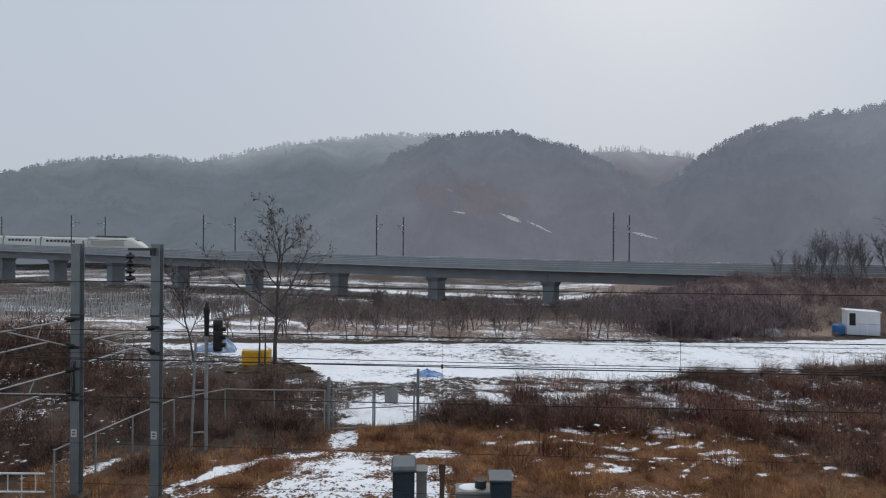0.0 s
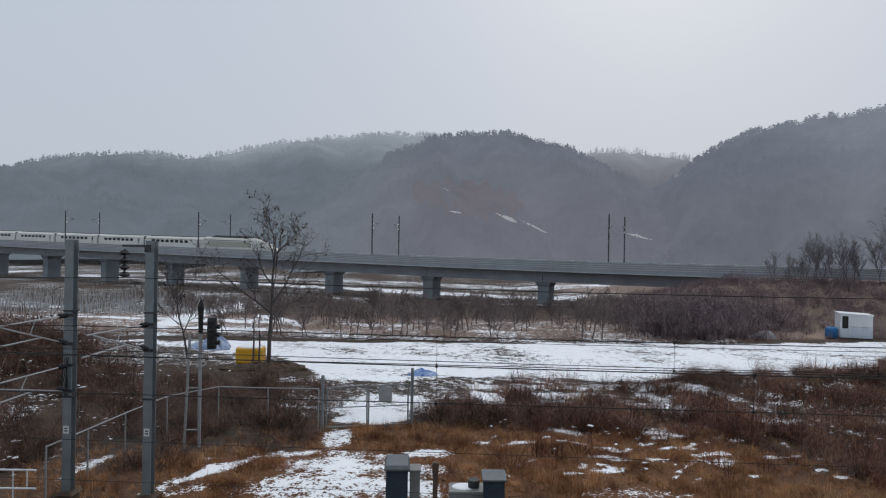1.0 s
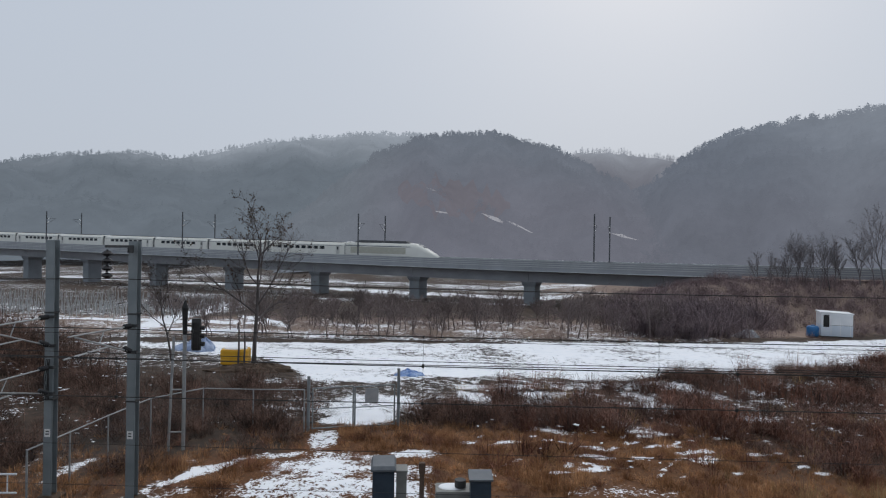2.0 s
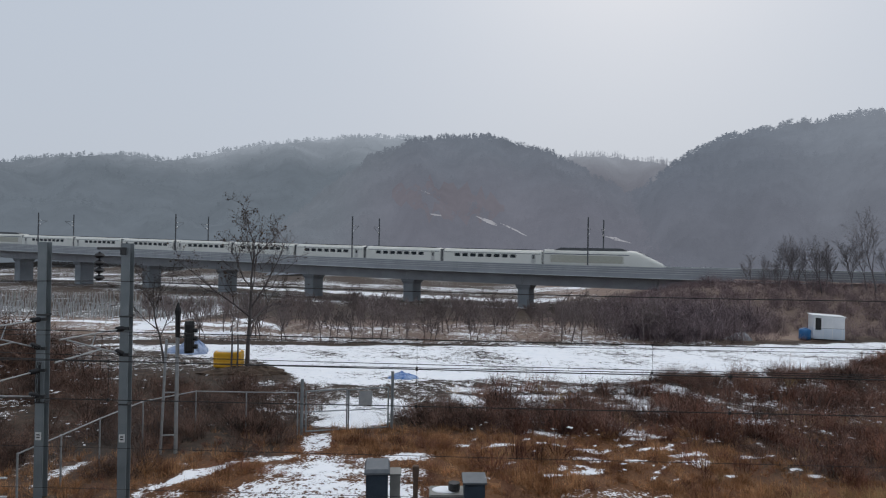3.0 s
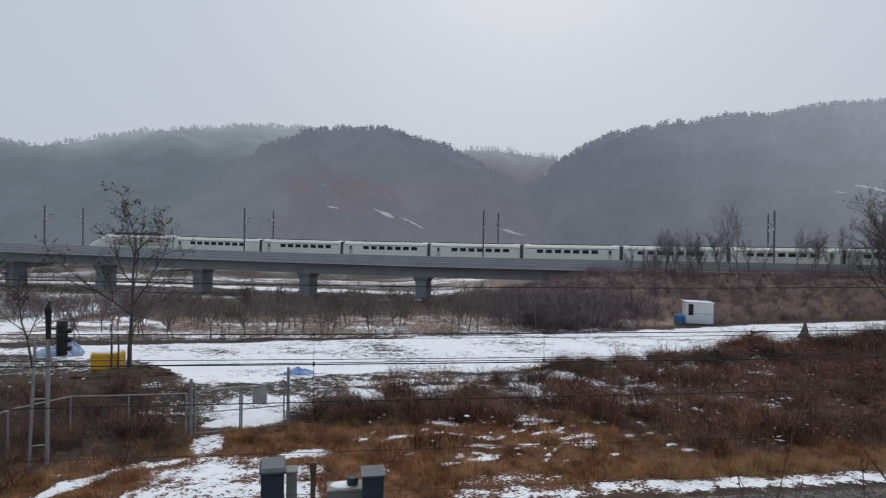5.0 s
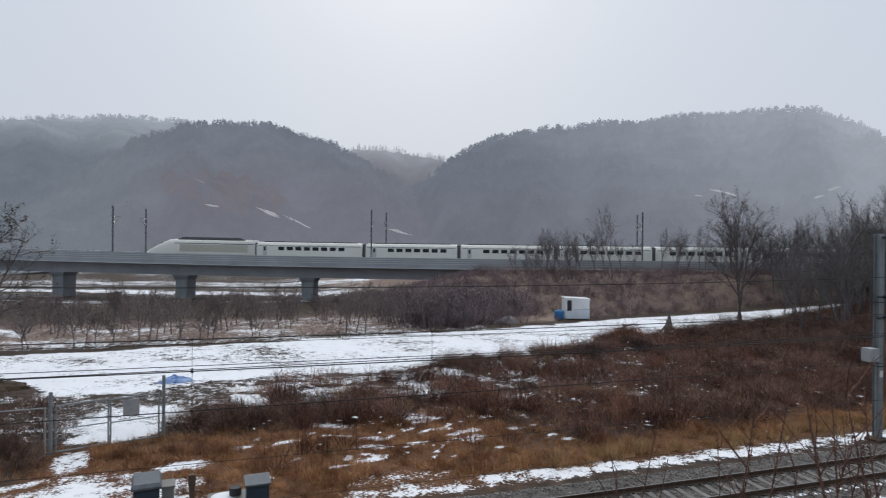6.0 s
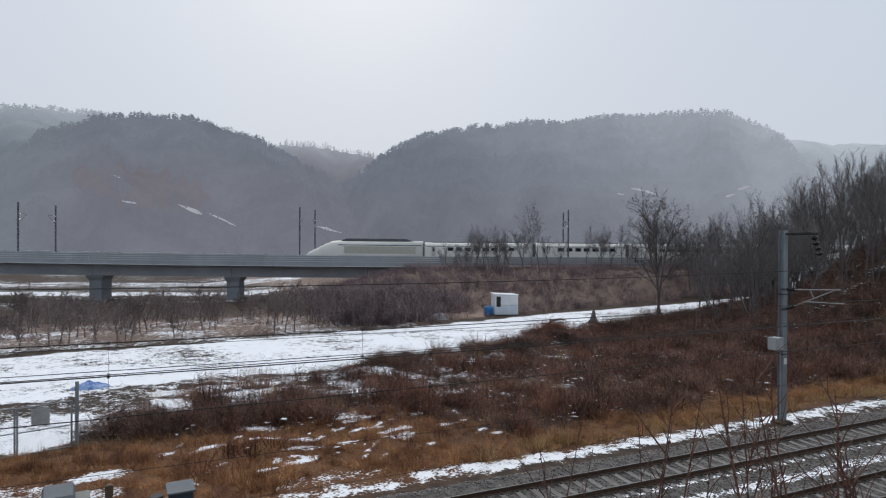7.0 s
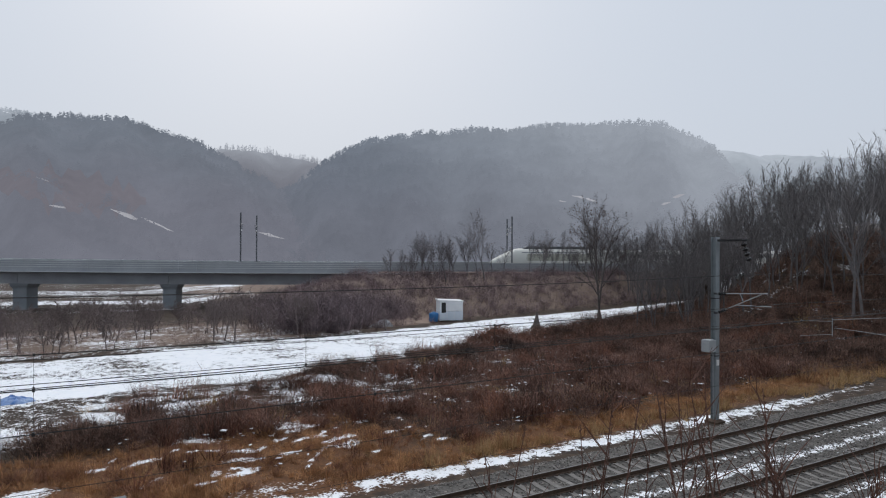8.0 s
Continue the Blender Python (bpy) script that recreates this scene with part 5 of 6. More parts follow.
# whips on the bank below the eye
wrn = np.random.default_rng(31)
for i in range(26):
    az = radians((34.5, 38, 41, 44, 45.2, 46.5, 47.2, 47.8, 49.5, 51, 52.2, 53.5, 55, 56, 57.5, 58.2, 59, 60.5, 61.3, 62, 63, 64, 65.5, 66.5, 67.5, 58.5)[i])
    dist = wrn.uniform(6.0, 8.5)
    x, y = dist * math.sin(az), dist * math.cos(az)
    z0 = float(height(x, y))
    topz = 8.3 - dist * math.tan(radians(wrn.uniform(7.0, 17.0)))
    t = thing("sapling", Matrix.Translation((x, y, z0)), "thin leafless reddish-brown shoot on the near bank", "sapling", "near shoots")
    h = topz - z0
    lean = Vector((wrn.normal(0, 0.10), wrn.normal(0, 0.10), 1))
    pts = [Vector((0, 0, -0.1))]
    for k in range(7):
        lean = (lean + Vector(wrn.normal(0, 0.05, 3))).normalized()
        pts.append(pts[-1] + lean * (h / 7))
    g = Geo().tube(pts, [0.019 - 0.0021 * k for k in range(8)], 5, tip=True)
    for k in range(13):
        f = wrn.uniform(2.5, 6.9)
        c = pts[int(f)].lerp(pts[int(f) + 1], f % 1)
        d = Vector((wrn.normal(0, 1), wrn.normal(0, 1), 2.0)).normalized() * wrn.uniform(0.15, 0.65)
        g.tube([c, c + d * 0.5 + Vector(wrn.normal(0, 0.02, 3)), c + d], [0.007, 0.005, 0.003], 3, tip=True)
    for k in range(20):
        f = wrn.uniform(2.5, 6.9)
        c = pts[int(f)].lerp(pts[int(f) + 1], f % 1)
        g.box(c + Vector(wrn.normal(0, 0.008, 3)), (0.016, 0.01, 0.026), wrn.uniform(0, 180), wrn.uniform(0, 90))
    part("stem", g, M["whip"], t)

# vineyard stakes beyond the field
g = Geo()
for row in range(24):
    for k in range(46):
        x, y = -88 + 2.7 * row + 0.14 * (k * 1.15), 76 + 1.15 * k + trn.uniform(-0.6, 0.6)
        if trn.random() < 0.12 or x > -29 + 0.0 * y:
            continue
        z = float(height(x, y))
        g.box((x, y, z + 0.6), (0.07, 0.07, 1.7 + trn.uniform(-0.5, 0.3)), 0, trn.uniform(-4, 4))
tagged(part("vineyard_stakes", g, M["vine_post"]), "rows of pale stakes in a snowy vineyard", "stakes", kind="stuff")


# ---- overhead line of the near railway ----
def h_column(g, h, w=0.3, z0=-0.8):
    """An H-beam standing upright: two flanges joined by a web."""
    a, f, b = w / 2, w / 2 - 0.022, 0.008
    ring = ((-a, -a), (a, -a), (a, -f), (b, -f), (b, f), (a, f), (a, a), (-a, a), (-a, f), (-b, f), (-b, -f), (-a, -f))
    return g.loft([[(x, y, z) for x, y in ring] for z in (z0, h)])


def disc_string(g, a, b, n, r):
    a, b = Vector(a), Vector(b)
    for i in range(n):
        c = a.lerp(b, (i + 0.5) / n)
        d = (b - a) / n * 0.36
        g.tube([c - d, c - d * 0.6, c + d * 0.2, c + d], [0.05, r * 0.7, r, r * 0.5], 12)
    g.tube([a, b], 0.03, 6)
    return g


def cantilever(t, z_top, z_low, reach, z_end, side=-1):
    """Hinged tube arm with its insulators, reaching over the track."""
    arm = part("cantilever", Geo().tube([(0, side * 0.15, z_top), (0, side * (reach + 0.3), z_end)], 0.027, 6).tube([(0, side * 0.15, z_low), (0, side * reach, z_end - 0.05)], 0.027, 6).tube([(0, side * reach * 0.45, (z_low + z_end) / 2 - 0.1), (0, side * (reach + 0.5), z_end - 0.62)], 0.028, 6).tube([(0, side * reach * 0.55, z_top + (z_end - z_top) * 0.5), (0, side * reach * 0.62, z_end - 0.45)], 0.02, 5), M["steel_grey"], t, "grey tubular arm")
    for p, q in (((0, side * 0.2, z_top), (0, side * 0.65, z_top + 0.02)), ((0, side * 0.2, z_low + 0.03), (0, side * 0.62, z_low + 0.2))):
        part("insulator", disc_string(Geo(), p, q, 4, 0.09), M["insulator"], arm, "dark ribbed insulator")
    for z in (z_top, z_low):
        part("clamp", Geo().box((0, side * 0.1, z), (0.34, 0.12, 0.1)), M["dark_steel"], arm)


def mast(x, y, top, label, arm=True, side=-1, plate=True):
    t = thing("overhead_line_mast", Matrix.Translation((x, y, 0)) @ pose(0, 0, 0, 0, 0, ROT), label, "mast", "near masts")
    part("column", h_column(Geo(), top), M["galv"], t, "galvanised steel H-beam")
    part("footing", Geo().loft([[(-a, -a, z), (a, -a, z), (a, a, z), (-a, a, z)] for a, z in ((0.36, -0.95), (0.36, -0.5), (0.24, -0.42))]), M["rubble"], t)
    if plate:
        p = part("number_plate", Geo().box((0, -0.172, 1.75), (0.2, 0.012, 0.27)), M["label"], t, "small white enamel plate")
        part("print", Geo().box((0, -0.18, 1.80), (0.11, 0.004, 0.045)).box((0, -0.18, 1.71), (0.12, 0.004, 0.045)), M["ink"], p)
    for z in (2.9, 5.9):
        part("band", Geo().box((0, 0, z), (0.34, 0.34, 0.06)), M["dark_steel"], t)
    return t


ma = mast(-12.9, 22.2, 8.4, "grey galvanised H-beam mast with tube arms and hanging cable")
cantilever(ma, 5.75, 4.75, 3.3, 5.75)
cantilever(ma, 4.0, 3.1, 3.9, 4.05)
g = Geo()
for k in range(3):
    g.tube([(-0.05 + 0.06 * k, -0.2, 4.3), (-0.12 + 0.07 * k, -0.26, 3.5), (-0.02 + 0.05 * k, -0.24, 2.9), (0.02, -0.2, 4.2 - 0.2 * k)], 0.014, 5)
part("cable_loop", g, M["wire"], ma, "slack black cable loops")
mb = mast(-10.0, 22.0, 8.4, "grey galvanised H-beam mast with a long insulator string")
cantilever(mb, 5.5, 4.6, 3.35, 5.6)
part("bracket", Geo().box((0, -0.95, 8.22), (0.07, 1.7, 0.08)).box((0, -0.3, 8.1), (0.06, 0.3, 0.2)), M["dark_steel"], mb)
part("insulator", disc_string(Geo(), (0, -1.72, 8.12), (0, -1.72, 7.18), 4, 0.17), M["insulator"], mb, "hanging string of dark discs")
mc = mast(29.9, 19.8, 9.1, "grey galvanised H-beam mast with a switch box beside snowy ballast", plate=False)
cantilever(mc, 6.15, 5.15, 2.6, 6.3)
part("bracket", Geo().box((0, -0.95, 8.9), (0.07, 1.8, 0.08)).box((0, -1.0, 8.95), (0.5, 1.4, 0.04)), M["dark_steel"], mc)
part("insulator", disc_string(Geo(), (0, -1.6, 8.82), (0, -1.95, 7.85), 4, 0.16), M["insulator"], mc, "hanging string of dark discs")
sb = part("switch_box", Geo().box((-0.5, 0, 3.45), (0.55, 0.5, 0.62)), M["plate"], mc, "grey switch box", bevel=0.02)
part("conduit", Geo().tube([(-0.22, -0.05, 3.2), (-0.2, -0.05, -0.4)], 0.025, 6), M["plate"], mc)
part("tag", Geo().box((0, -0.17, 2.55), (0.2, 0.012, 0.3)), M["label"], mc, "small white enamel plate")
md = mast(25.6, 9.1, 8.4, "grey galvanised H-beam mast on the near side of the tracks", plate=False)
arm = part("cantilever", Geo().tube([(0, 0.15, 6.1), (0, 3.0, 5.72)], 0.012, 6).tube([(0, 0.15, 5.3), (0, 2.9, 5.42)], 0.011, 6).tube([(0, 3.0, 5.78), (0, 3.0, 5.1)], 0.017, 6).tube([(0, 3.0, 5.66), (-0.4, 4.0, 5.62)], 0.010, 6).tube([(0, 3.0, 5.16), (-0.4, 4.0, 5.02)], 0.010, 6), M["steel_grey"], md, "thin grey tubular arm")
for z in (6.08, 5.3):
    part("insulator", disc_string(Geo(), (0, 0.2, z), (0, 0.65, z - 0.03), 4, 0.08), M["insulator"], arm, "dark ribbed insulator")


def wire_run(label, c, zs, sag, r, droppers=None, xs=(-130, -90, -50, -10, 30, 70, 110, 150), slope=SLOPE):
    """A wire strung from support to support; droppers hang down to the wire below."""
    t = thing("overhead_wire", Matrix(), label, "wire", "overhead wires")
    pts = []
    for a, b in zip(xs[:-1], xs[1:]):
        for k in range(10):
            f = k / 10
            x = a + (b - a) * f
            pts.append((x, c + slope * x, zs - sag * 4 * f * (1 - f)))
    part("strand", Geo().tube(pts, r * 1.05, 5), M["wire"], t)
    if droppers:
        for a, b in zip(xs[2:5], xs[3:6]):
            for k in range(6):
                f = (k + 0.5) / 6
                x = a + (b - a) * f
                z = zs - sag * 4 * f * (1 - f)
                part("dropper", Geo().tube([(x, c + slope * x, z), (x, c + slope * x, droppers)], 0.005, 4).box((x, c + slope * x, z), (0.05, 0.04, 0.07)).box((x, c + slope * x, droppers), (0.05, 0.04, 0.07)), M["wire"], t)
    return t


wire_run("black feeder wire hung from disc insulators", 20.0, 7.18, 0.22, 0.014)
wire_run("black carrier wire with short droppers over the track", TRACKS[0] + 0.1, 5.85, 0.10, 0.013, 4.97)
wire_run("thin contact wire over the track", TRACKS[0] + 0.1, 4.97, 0.0, 0.011)
wire_run("thin earth wire strung along the masts", 21.3, 5.25, 0.12, 0.008)
wire_run("black carrier wire with short droppers over the near track", TRACKS[1], 5.84, 0.10, 0.012, 4.97)
wire_run("thin contact wire over the near track", TRACKS[1], 4.97, 0.0, 0.010)
wire_run("thin wire strung on the near masts", 8.2, 5.67, 0.05, 0.0035)
wire_run("thin pale wire strung on the near masts", 8.2, 5.12, 0.03, 0.003)
wire_run("thin stranded wire above the near track", 13.0, 6.05, 0.12, 0.007)


# ---- signal ----
sg = thing("railway_signal", Matrix.Translation((-10.4, 27.7, -0.6)), "grey two-legged signal mast with a black lamp head", "signal", "")
part("post", Geo().tube([(0, 0, -0.3), (0, 0, 6.3)], 0.085, 8), M["steel_grey"], sg)
part("post", Geo().tube([(-0.62, -0.1, -0.3), (-0.45, -0.05, 4.9)], 0.06, 8), M["steel_grey"], sg)
for z in (0.75, 2.6, 4.7):
    part("rung", Geo().tube([(-0.6 + 0.03 * z, -0.08, z), (0, 0, z)], 0.035, 6), M["steel_grey"], sg)
part("cap", Geo().tube([(0, 0, 5.0), (0, 0, 5.9), (0, 0, 6.15), (0, 0, 6.5)], [0.10, 0.12, 0.14, 0.03], 8), M["black"], sg, "black finial sleeve")
hd = part("lamp_head", Geo().loft([[(0.5 + 0.2 * math.cos(a), 0.25 * math.sin(a) * k, z) for a in np.linspace(0, 6.283, 12, endpoint=False)] for z, k in ((4.32, 0.6), (4.45, 1), (5.55, 1), (5.7, 0.6))]), M["black"], sg, "black oval lamp head", smooth=False)
for z in (4.6, 4.95, 5.3):
    part("hood", Geo().tube([(0.66, 0, z), (0.85, 0, z - 0.01)], 0.1, 8), M["black"], hd)
for z in (5.0, 5.4):
    part("arm", Geo().box((0.2, 0, z), (0.5, 0.06, 0.06)), M["dark_steel"], sg)


# ---- fence and gate ----
def mesh_panel(a, b, z0, z1, step=0.14, r=0.0026):
    """Diamond wire mesh between two posts."""
    a, b = Vector(a), Vector(b)
    L, g, h = (b - a).length, Geo(), z1 - z0
    d = (b - a) / L
    n = int((L + h) / step)
    for i in range(n):
        for flip in (0, 1):
            s0 = i * step - h
            lo, hi = max(s0, 0), min(s0 + h, L)
            if hi - lo < 0.05:
                continue
            p, q = (lo, lo - s0), (hi, hi - s0)
            pts = [a + d * (L - u if flip else u) + Vector((0, 0, z0 + w)) for u, w in (p, q)]
            g.tube(pts, r, 3, tip=True)
    return g


fence = thing("mesh_fence", Matrix(), "grey chain-link fence with steel posts in the brush", "fence")
corners = [(-5.7, 30.5), (-8.2, 30.7), (-10.6, 30.7), (-12.2, 28.6), (-12.7, 25.8), (-13.0, 23.6), (-13.2, 21.4)]
tops = [1.4, 1.35, 1.38, 1.38, 1.35, 1.32, 1.35]
for (x, y), z in zip(corners, tops):
    part("post", Geo().tube([(x, y, -0.9), (x, y, z + 0.03)], 0.035, 8), M["steel_grey"], fence)
for i in range(len(corners) - 1):
    a, b = corners[i], corners[i + 1]
    part("top_rail", Geo().tube([(*a, tops[i]), (*b, tops[i + 1])], 0.028, 6), M["steel_grey"], fence)
    part("mesh", mesh_panel((*a, 0), (*b, 0), -0.6, min(tops[i], tops[i + 1]) - 0.02), M["mesh_wire"], fence)
gate = thing("double_gate", Matrix(), "closed grey chain-link double gate across a snowy path", "gate")
GL, GR, GY0, GY1 = -5.5, -1.2, 30.5, 31.4
for x, y, z in ((GL, GY0, 2.05), (GR, GY1, 2.3)):
    part("gate_post", Geo().tube([(x, y, -0.9), (x, y, z)], 0.075, 10), M["galv"], gate)
for k in (0, 1):
    f0, f1 = (0.045, 0.49) if k == 0 else (0.51, 0.955)
    a, b = [Vector((GL + (GR - GL) * f, GY0 + (GY1 - GY0) * f, 0)) for f in (f0, f1)]
    up = Vector((0, 0, 1))
    leaf = part("gate_leaf", Geo().tube([a + up * -0.5, a + up * 1.45], 0.04, 6).tube([b + up * -0.5, b + up * 1.5], 0.04, 6).tube([a + up * 1.45, b + up * 1.5], 0.035, 6).tube([a + up * -0.48, b + up * -0.46], 0.035, 6).tube([a + up * 0.45, b + up * 0.47], 0.025, 6), M["galv"], gate)
    part("mesh", mesh_panel(a, b, -0.46, 1.44), M["mesh_wire"], leaf)
    if k:
        c = a.lerp(b, 0.42)
        part("sign", Geo().box((c.x, c.y - 0.06, 1.02), (0.66, 0.02, 0.72), 12), M["plate"], leaf, "weathered grey sign plate")
    else:
        part("hinge", Geo().box(a + up * 1.2 + Vector((-0.09, 0, 0)), (0.14, 0.06, 0.08)).box(a + up * -0.2 + Vector((-0.09, 0, 0)), (0.14, 0.06, 0.08)), M["dark_steel"], leaf)
rail = thing("white_railing", Matrix.Translation((-16.0, 21.2, 0)), "low white-painted steel railing beside the fence", "railing")
for z in (0.0, 0.62):
    part("bar", Geo().tube([(-2.4, 0, z), (2.6, 0, z)], 0.035, 6), M["white_paint"], rail)
for k in range(11):
    part("upright", Geo().tube([(-2.4 + 0.47 * k, 0, -0.75 if k % 3 == 0 else 0.0), (-2.4 + 0.47 * k, 0, 0.62)], 0.022, 6), M["white_paint"], rail)

# ---- lineside cabinets ----
cab = thing("relay_cabinet", Matrix.Translation((-1.26, 21.0, -0.6)) @ pose(0, 0, 0, 0, 0, 3), "dark blue-grey steel cabinet with a pale hood", "cabinet", "lineside cabinets")
part("body", Geo().box((0, 0, 0.78), (0.72, 0.6, 1.56)), M["cabinet"], cab, bevel=0.012)
part("hood", Geo().loft([[(-0.42, -0.38, 1.56), (0.42, -0.38, 1.56), (0.42, 0.36, 1.56), (-0.42, 0.36, 1.56)], [(-0.42, -0.38, 1.62), (0.42, -0.38, 1.62), (0.42, 0.36, 1.72), (-0.42, 0.36, 1.72)], [(-0.36, -0.3, 1.72), (0.36, -0.3, 1.72), (0.36, 0.33, 1.88), (-0.36, 0.33, 1.88)]]), M["cabinet_top"], cab, "pale grey hood")
part("door", Geo().box((0, -0.308, 0.8), (0.6, 0.014, 1.36)), M["cabinet"], cab)
part("side_box", Geo().box((0.6, 0.15, 0.95), (0.34, 0.4, 1.0)).box((0.6, 0.15, 1.48), (0.4, 0.48, 0.07), 0, 0, 8), M["box_grey"], cab, "warm grey side box", bevel=0.01)
cab = thing("relay_cabinet", Matrix.Translation((1.98, 21.0, -0.6)), "smaller dark blue-grey cabinet with a pale hood", "cabinet", "lineside cabinets")
part("body", Geo().box((0, 0, 0.62), (0.68, 0.56, 1.24)), M["cabinet"], cab, bevel=0.012)
part("hood", Geo().loft([[(-0.4, -0.36, 1.24), (0.4, -0.36, 1.24), (0.4, 0.34, 1.24), (-0.4, 0.34, 1.24)], [(-0.4, -0.36, 1.3), (0.4, -0.36, 1.3), (0.4, 0.34, 1.42), (-0.4, 0.34, 1.42)]]), M["cabinet_top"], cab, "pale grey hood", bevel=0.01)
part("door", Geo().box((0, -0.288, 0.62), (0.56, 0.014, 1.08)), M["cabinet"], cab)
sp_ = thing("marker_post", Matrix.Translation((0.02, 21.2, -0.7)), "short square weathered concrete marker post", "post")
part("shaft", Geo().box((0, 0, 0.75), (0.16, 0.16, 1.5)), M["rust"], sp_, bevel=0.015)
part("cap", Geo().box((0, 0, 1.6), (0.22, 0.22, 0.36)), M["rust"], sp_, bevel=0.02)
cb = thing("cable_pit", Matrix.Translation((1.15, 21.7, -0.6)), "low concrete cable pit with a snowy lid", "cable pit")
part("casing", Geo().box((0, 0, 0.33), (1.3, 0.9, 0.66)), M["box_grey"], cb, bevel=0.03)
part("lid_snow", Geo().loft([[(0.50 * math.cos(a) * k - 0.08, 0.34 * math.sin(a) * k + 0.05, z) for a in np.linspace(0, 6.283, 14, endpoint=False)] for k, z in ((0.98, 0.655), (0.95, 0.675), (0.7, 0.69), (0.3, 0.695))]), M["snow"], cb, "thin cap of snow", smooth=True)
part("vent", Geo().tube([(0.2, -0.05, 0.7), (0.2, -0.05, 0.95)], 0.2, 12), M["dark_steel"], cb)

# ---- things on the snowy track ----
hut = thing("container_hut", Matrix.Translation((45.0, 67.6, -0.62)) @ pose(0, 0, 0, 0, 0, -22), "small white site hut with pale blue lower panels on snow", "hut")
part("upper_wall", Geo().box((0, 0, 1.95), (3.0, 2.6, 1.3)), M["white_paint"], hut, bevel=0.03)
part("lower_wall", Geo().box((0, 0, 0.7), (3.02, 2.62, 1.2)), M["blue_white"], hut, bevel=0.03)
part("roof", Geo().loft([[(-1.6, -1.4, 2.62), (1.6, -1.4, 2.5), (1.6, 1.4, 2.5), (-1.6, 1.4, 2.62)], [(-1.6, -1.4, 2.72), (1.6, -1.4, 2.6), (1.6, 1.4, 2.6), (-1.6, 1.4, 2.72)]]), M["white_paint"], hut)
# no opening is cut: a black panel imitates the dark inside
part("doorway", Geo().box((-1.0, -1.312, 1.75), (0.55, 0.05, 1.3)), M["black"], hut, "flat black panel standing for the shade inside an open doorway")
part("seam", Geo().box((0.2, -1.32, 1.3), (2.6, 0.02, 0.05)), M["plate"], hut)
for x in (-0.55, 0.35, 1.25):
    part("rib", Geo().box((x, -1.315, 1.4), (0.06, 0.03, 2.4)), M["white_paint"], hut)
part("skid", Geo().box((0, -1.0, 0.06), (3.0, 0.2, 0.14)).box((0, 1.0, 0.06), (3.0, 0.2, 0.14)), M["dark_steel"], hut)
tk = thing("water_tank", Matrix.Translation((42.5, 67.4, -0.62)), "round blue plastic water tank beside the hut", "tank")
part("drum", Geo().loft([[(r * math.cos(a), r * math.sin(a), z) for a in np.linspace(0, 6.283, 18, endpoint=False)] for r, z in ((0.55, 0), (0.62, 0.1), (0.6, 0.5), (0.62, 0.95), (0.5, 1.12), (0.22, 1.16))]), M["blue_tank"], tk, smooth=True)
part("lid", Geo().tube([(0, 0, 1.14), (0, 0, 1.24)], 0.22, 12), M["blue_tank"], tk)
yt = thing("yellow_tank", Matrix.Translation((-14.0, 47.4, -0.5)), "squat yellow plastic tank with snow on its top", "tank")
part("shell", Geo().loft([[(sx * k, sy * k, z) for sx, sy in [(1.02 * math.copysign(abs(math.cos(a)) ** 0.4, math.cos(a)), 0.75 * math.copysign(abs(math.sin(a)) ** 0.4, math.sin(a))) for a in np.linspace(0, 6.283, 24, endpoint=False)]] for k, z in ((0.92, 0), (1.0, 0.08), (1.0, 1.0), (0.94, 1.12))]), M["yellow"], yt, smooth=False)
for z in (0.38, 0.72):
    part("rib", Geo().loft([[(1.02 * k * math.copysign(abs(math.cos(a)) ** 0.4, math.cos(a)), 0.75 * k * math.copysign(abs(math.sin(a)) ** 0.4, math.sin(a)), z + d) for a in np.linspace(0, 6.283, 24, endpoint=False)] for k, d in ((0.99, -0.05), (1.03, 0), (0.99, 0.05))]), M["yellow"], yt)
part("snow_cap", Geo().loft([[(0.9 * k * math.cos(a), 0.62 * k * math.sin(a), z) for a in np.linspace(0, 6.283, 16, endpoint=False)] for k, z in ((1, 1.1), (0.9, 1.19), (0.4, 1.24))]), M["snow"], yt, smooth=True)


def heap(name, label, category, x, y, rx, ry, h, material, seed, parts_n=5, z=None):
    """A lumpy pile: overlapping folded or crumbled mounds."""
    rng = np.random.default_rng(seed)
    t = thing(name, Matrix.Translation((x, y, float(height(x, y)) - 0.05 if z is None else z)), label, category)
    n1, n2 = 22, 9
    for k in range(parts_n):
        cx, cy = rng.uniform(-0.5, 0.5) * rx, rng.uniform(-0.5, 0.5) * ry
        sx, sy, sh = rx * rng.uniform(0.4, 0.75), ry * rng.uniform(0.4, 0.75), h * rng.uniform(0.5, 1.0)
        if k == 0:
            cx, cy, sx, sy, sh = 0, 0, rx * 0.85, ry * 0.85, h * 0.6
        ph = rng.uniform(0, 6.28, 6)
        rings = []
        for j in range(n2):
            f = j / (n2 - 1)
            rr = math.cos(f * 1.5)
            ring = []
            for i in range(n1):
                a = 6.283 * i / n1
                fold = 1 + 0.2 * math.sin(3 * a + ph[0] + 2 * f) + 0.09 * math.sin(7 * a + ph[1]) + 0.06 * math.sin(11 * a + ph[2] + 5 * f)
                ring.append((cx + sx * rr * fold * math.cos(a), cy + sy * rr * fold * math.sin(a), sh * (f ** 0.8) * (1 + 0.12 * math.sin(5 * a + ph[3])) + rng.normal(0, 0.015 if category == "tarpaulin" else 0.045)))
            rings.append(ring)
        part("fold" if category == "tarpaulin" else "lump", Geo().loft(rings), material, t)
    return t


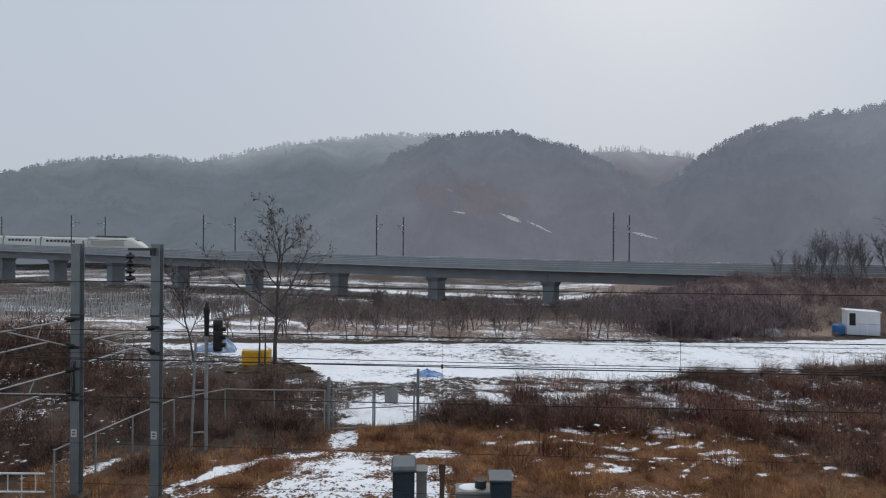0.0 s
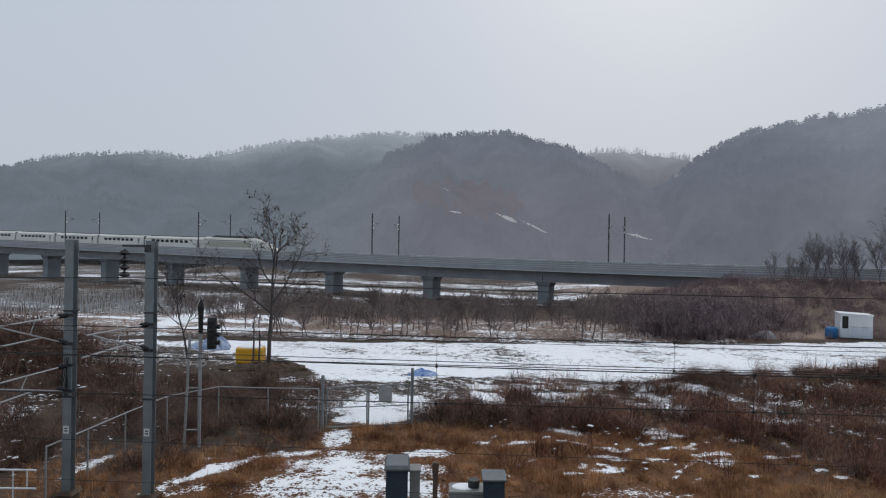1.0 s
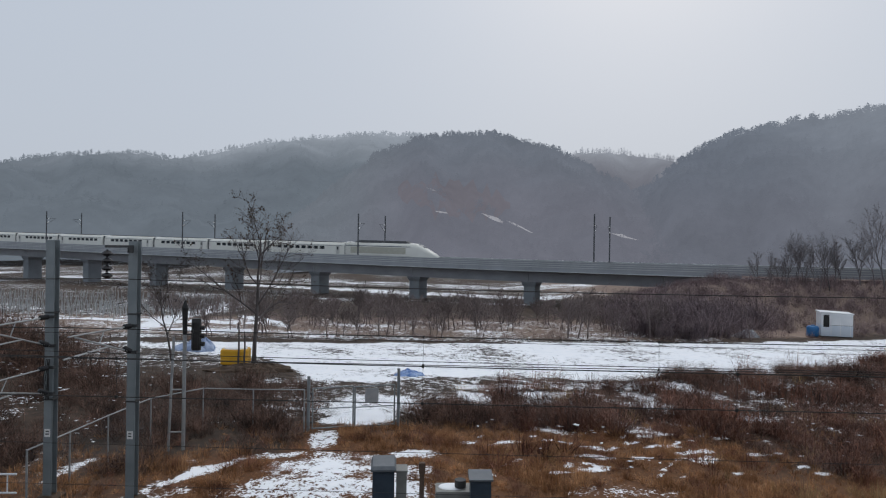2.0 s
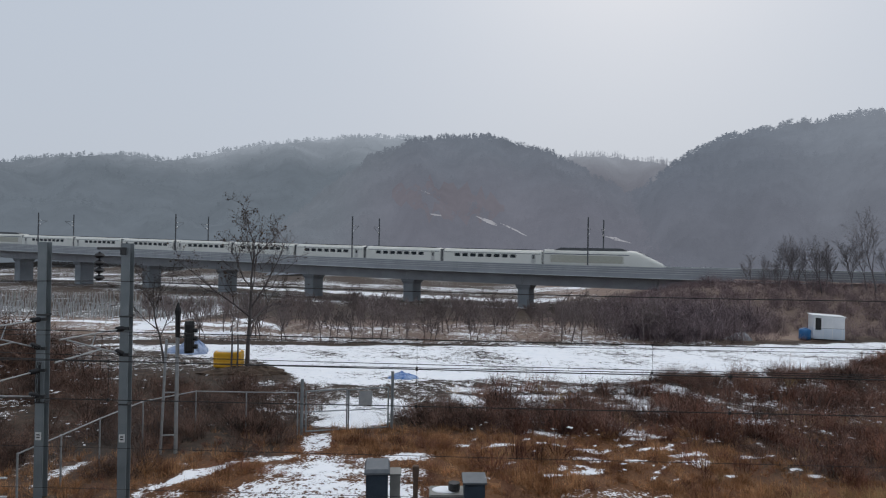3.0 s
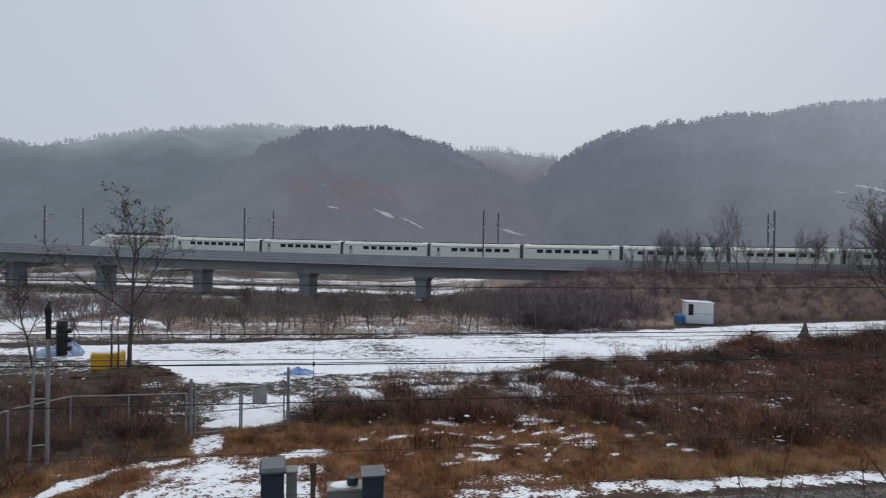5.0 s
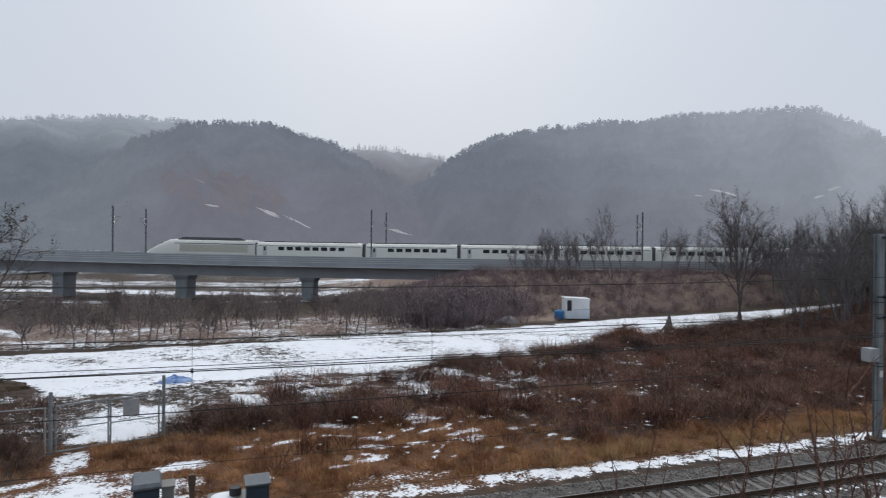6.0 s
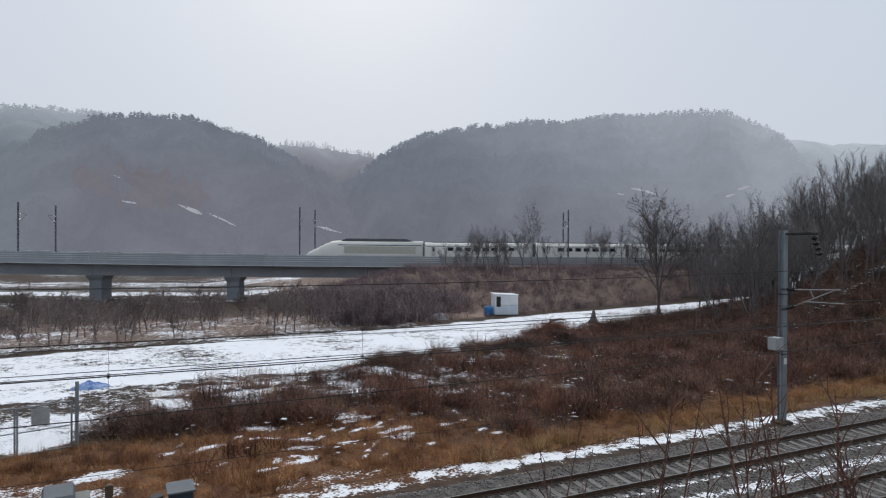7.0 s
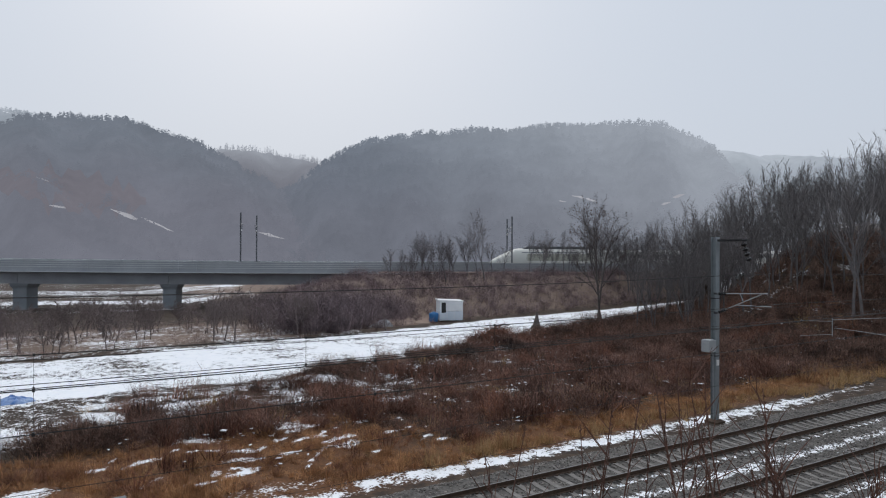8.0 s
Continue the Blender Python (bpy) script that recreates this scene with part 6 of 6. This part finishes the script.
heap("tarpaulin", "crumpled blue tarpaulin lying on snow", "tarpaulin", -0.8, 44.2, 1.05, 0.7, 0.46, M["tarp"], 4, 9)
heap("tarpaulin", "pale blue tarpaulin draped over a heap", "tarpaulin", -19.4, 54.0, 1.9, 1.3, 1.15, M["tarp_pale"], 6, 4)
heap("earth_mound", "brown dug earth mound around the yellow tank", "mound", -12.6, 45.4, 3.2, 1.5, 0.55, M["rubble"], 8, 7)
heap("earth_mound", "low dark earth heap at the edge of the snow", "mound", 20.4, 44.4, 1.6, 0.8, 0.55, M["rubble"], 9, 5)
heap("earth_mound", "small dark earth heap in the brush edge", "mound", 27.6, 45.6, 1.1, 0.7, 0.6, M["rubble"], 10, 4)
heap("stone_heap", "snow-dusted heap of stones beside the field", "mound", 34.2, 66.2, 1.6, 1.0, 0.9, M["frosted_stone"], 12, 5)
heap("brush_pile", "low pile of dead brush and earth beside the snowy track", "mound", 38.6, 50.4, 2.8, 1.1, 0.9, M["rubble"], 14, 9)
fb = thing("fallen_branch", ground_at(40.2, 51.4), "arched fallen branch over a brush pile in snow", "branch")
part("bough", Geo().tube([(-1.6, 0, 0.1), (-0.9, 0, 0.75), (0, 0.1, 1.15), (0.9, 0, 1.3), (1.5, 0, 1.15)], [0.13, 0.12, 0.1, 0.09, 0.05], 7), M["bark"], fb, smooth=True)
g = Geo()
for k in range(26):
    a = Vector((brn.uniform(-1.5, 1.4), brn.normal(0, 0.3), brn.uniform(0.2, 1.1)))
    g.tube([a, a + Vector((brn.normal(0, 0.4), brn.normal(0, 0.3), -brn.uniform(0.1, 0.8)))], [0.02, 0.008], 4)
part("twig", g, M["twig"], fb)
ws = thing("wrapped_stump", ground_at(48.8, 55.0), "dark conical stump wrapped in dead creeper", "stump")
part("cone", Geo().loft([[(r * math.cos(a) * (1 + 0.2 * math.sin(3 * a)), r * math.sin(a), z) for a in np.linspace(0, 6.283, 10, endpoint=False)] for r, z in ((0.75, 0), (0.4, 0.5), (0.22, 1.1), (0.12, 1.6), (0.03, 1.95))]), M["bark"], ws, smooth=True)
dp = thing("leaning_pole", ground_at(33.0, 62.4), "pale leaning wooden pole at the field edge", "pole")
part("shaft", Geo().tube([(0, 0, -0.2), (-0.3, 0, 1.8), (-0.55, 0, 3.6)], [0.06, 0.045, 0.02], 6), M["orchard"], dp)
for x, y, h in ((-13.6, 46.6, 3.2), (-13.2, 46.7, 2.6)):
    st = thing("stake", Matrix.Translation((x, y, -0.6)), "dark weathered wooden stake beside the yellow tank", "stake", "stakes at the tank")
    part("shaft", Geo().tube([(0, 0, -0.2), (0.05, 0, h * 0.6), (0.02, 0, h)], [0.08, 0.07, 0.04], 6), M["bark"], st)


def coach_pose(x, s):
    """A coach on the train, x from the head, when the head is at s: it rides the sag curve."""
    rise = (grade(s + x + 7) - grade(s + x - 7)) / 14
    return pose(x, 0, RAIL_Z + (grade(s + x + 7) + grade(s + x - 7)) / 2, 0, -math.degrees(math.atan(rise)), 0)


def motions():
    walk(train, [(t / 2, Matrix.Translation(on_line(TRAIN_S + TRAIN_V * t / 2)) @ pose(0, 0, 0, 0, 0, math.degrees(VIA_A))) for t in range(17)])
    for c, x in COACHES:
        walk(c, [(t / 2, coach_pose(x, TRAIN_S + TRAIN_V * t / 2)) for t in range(17)])


motions()
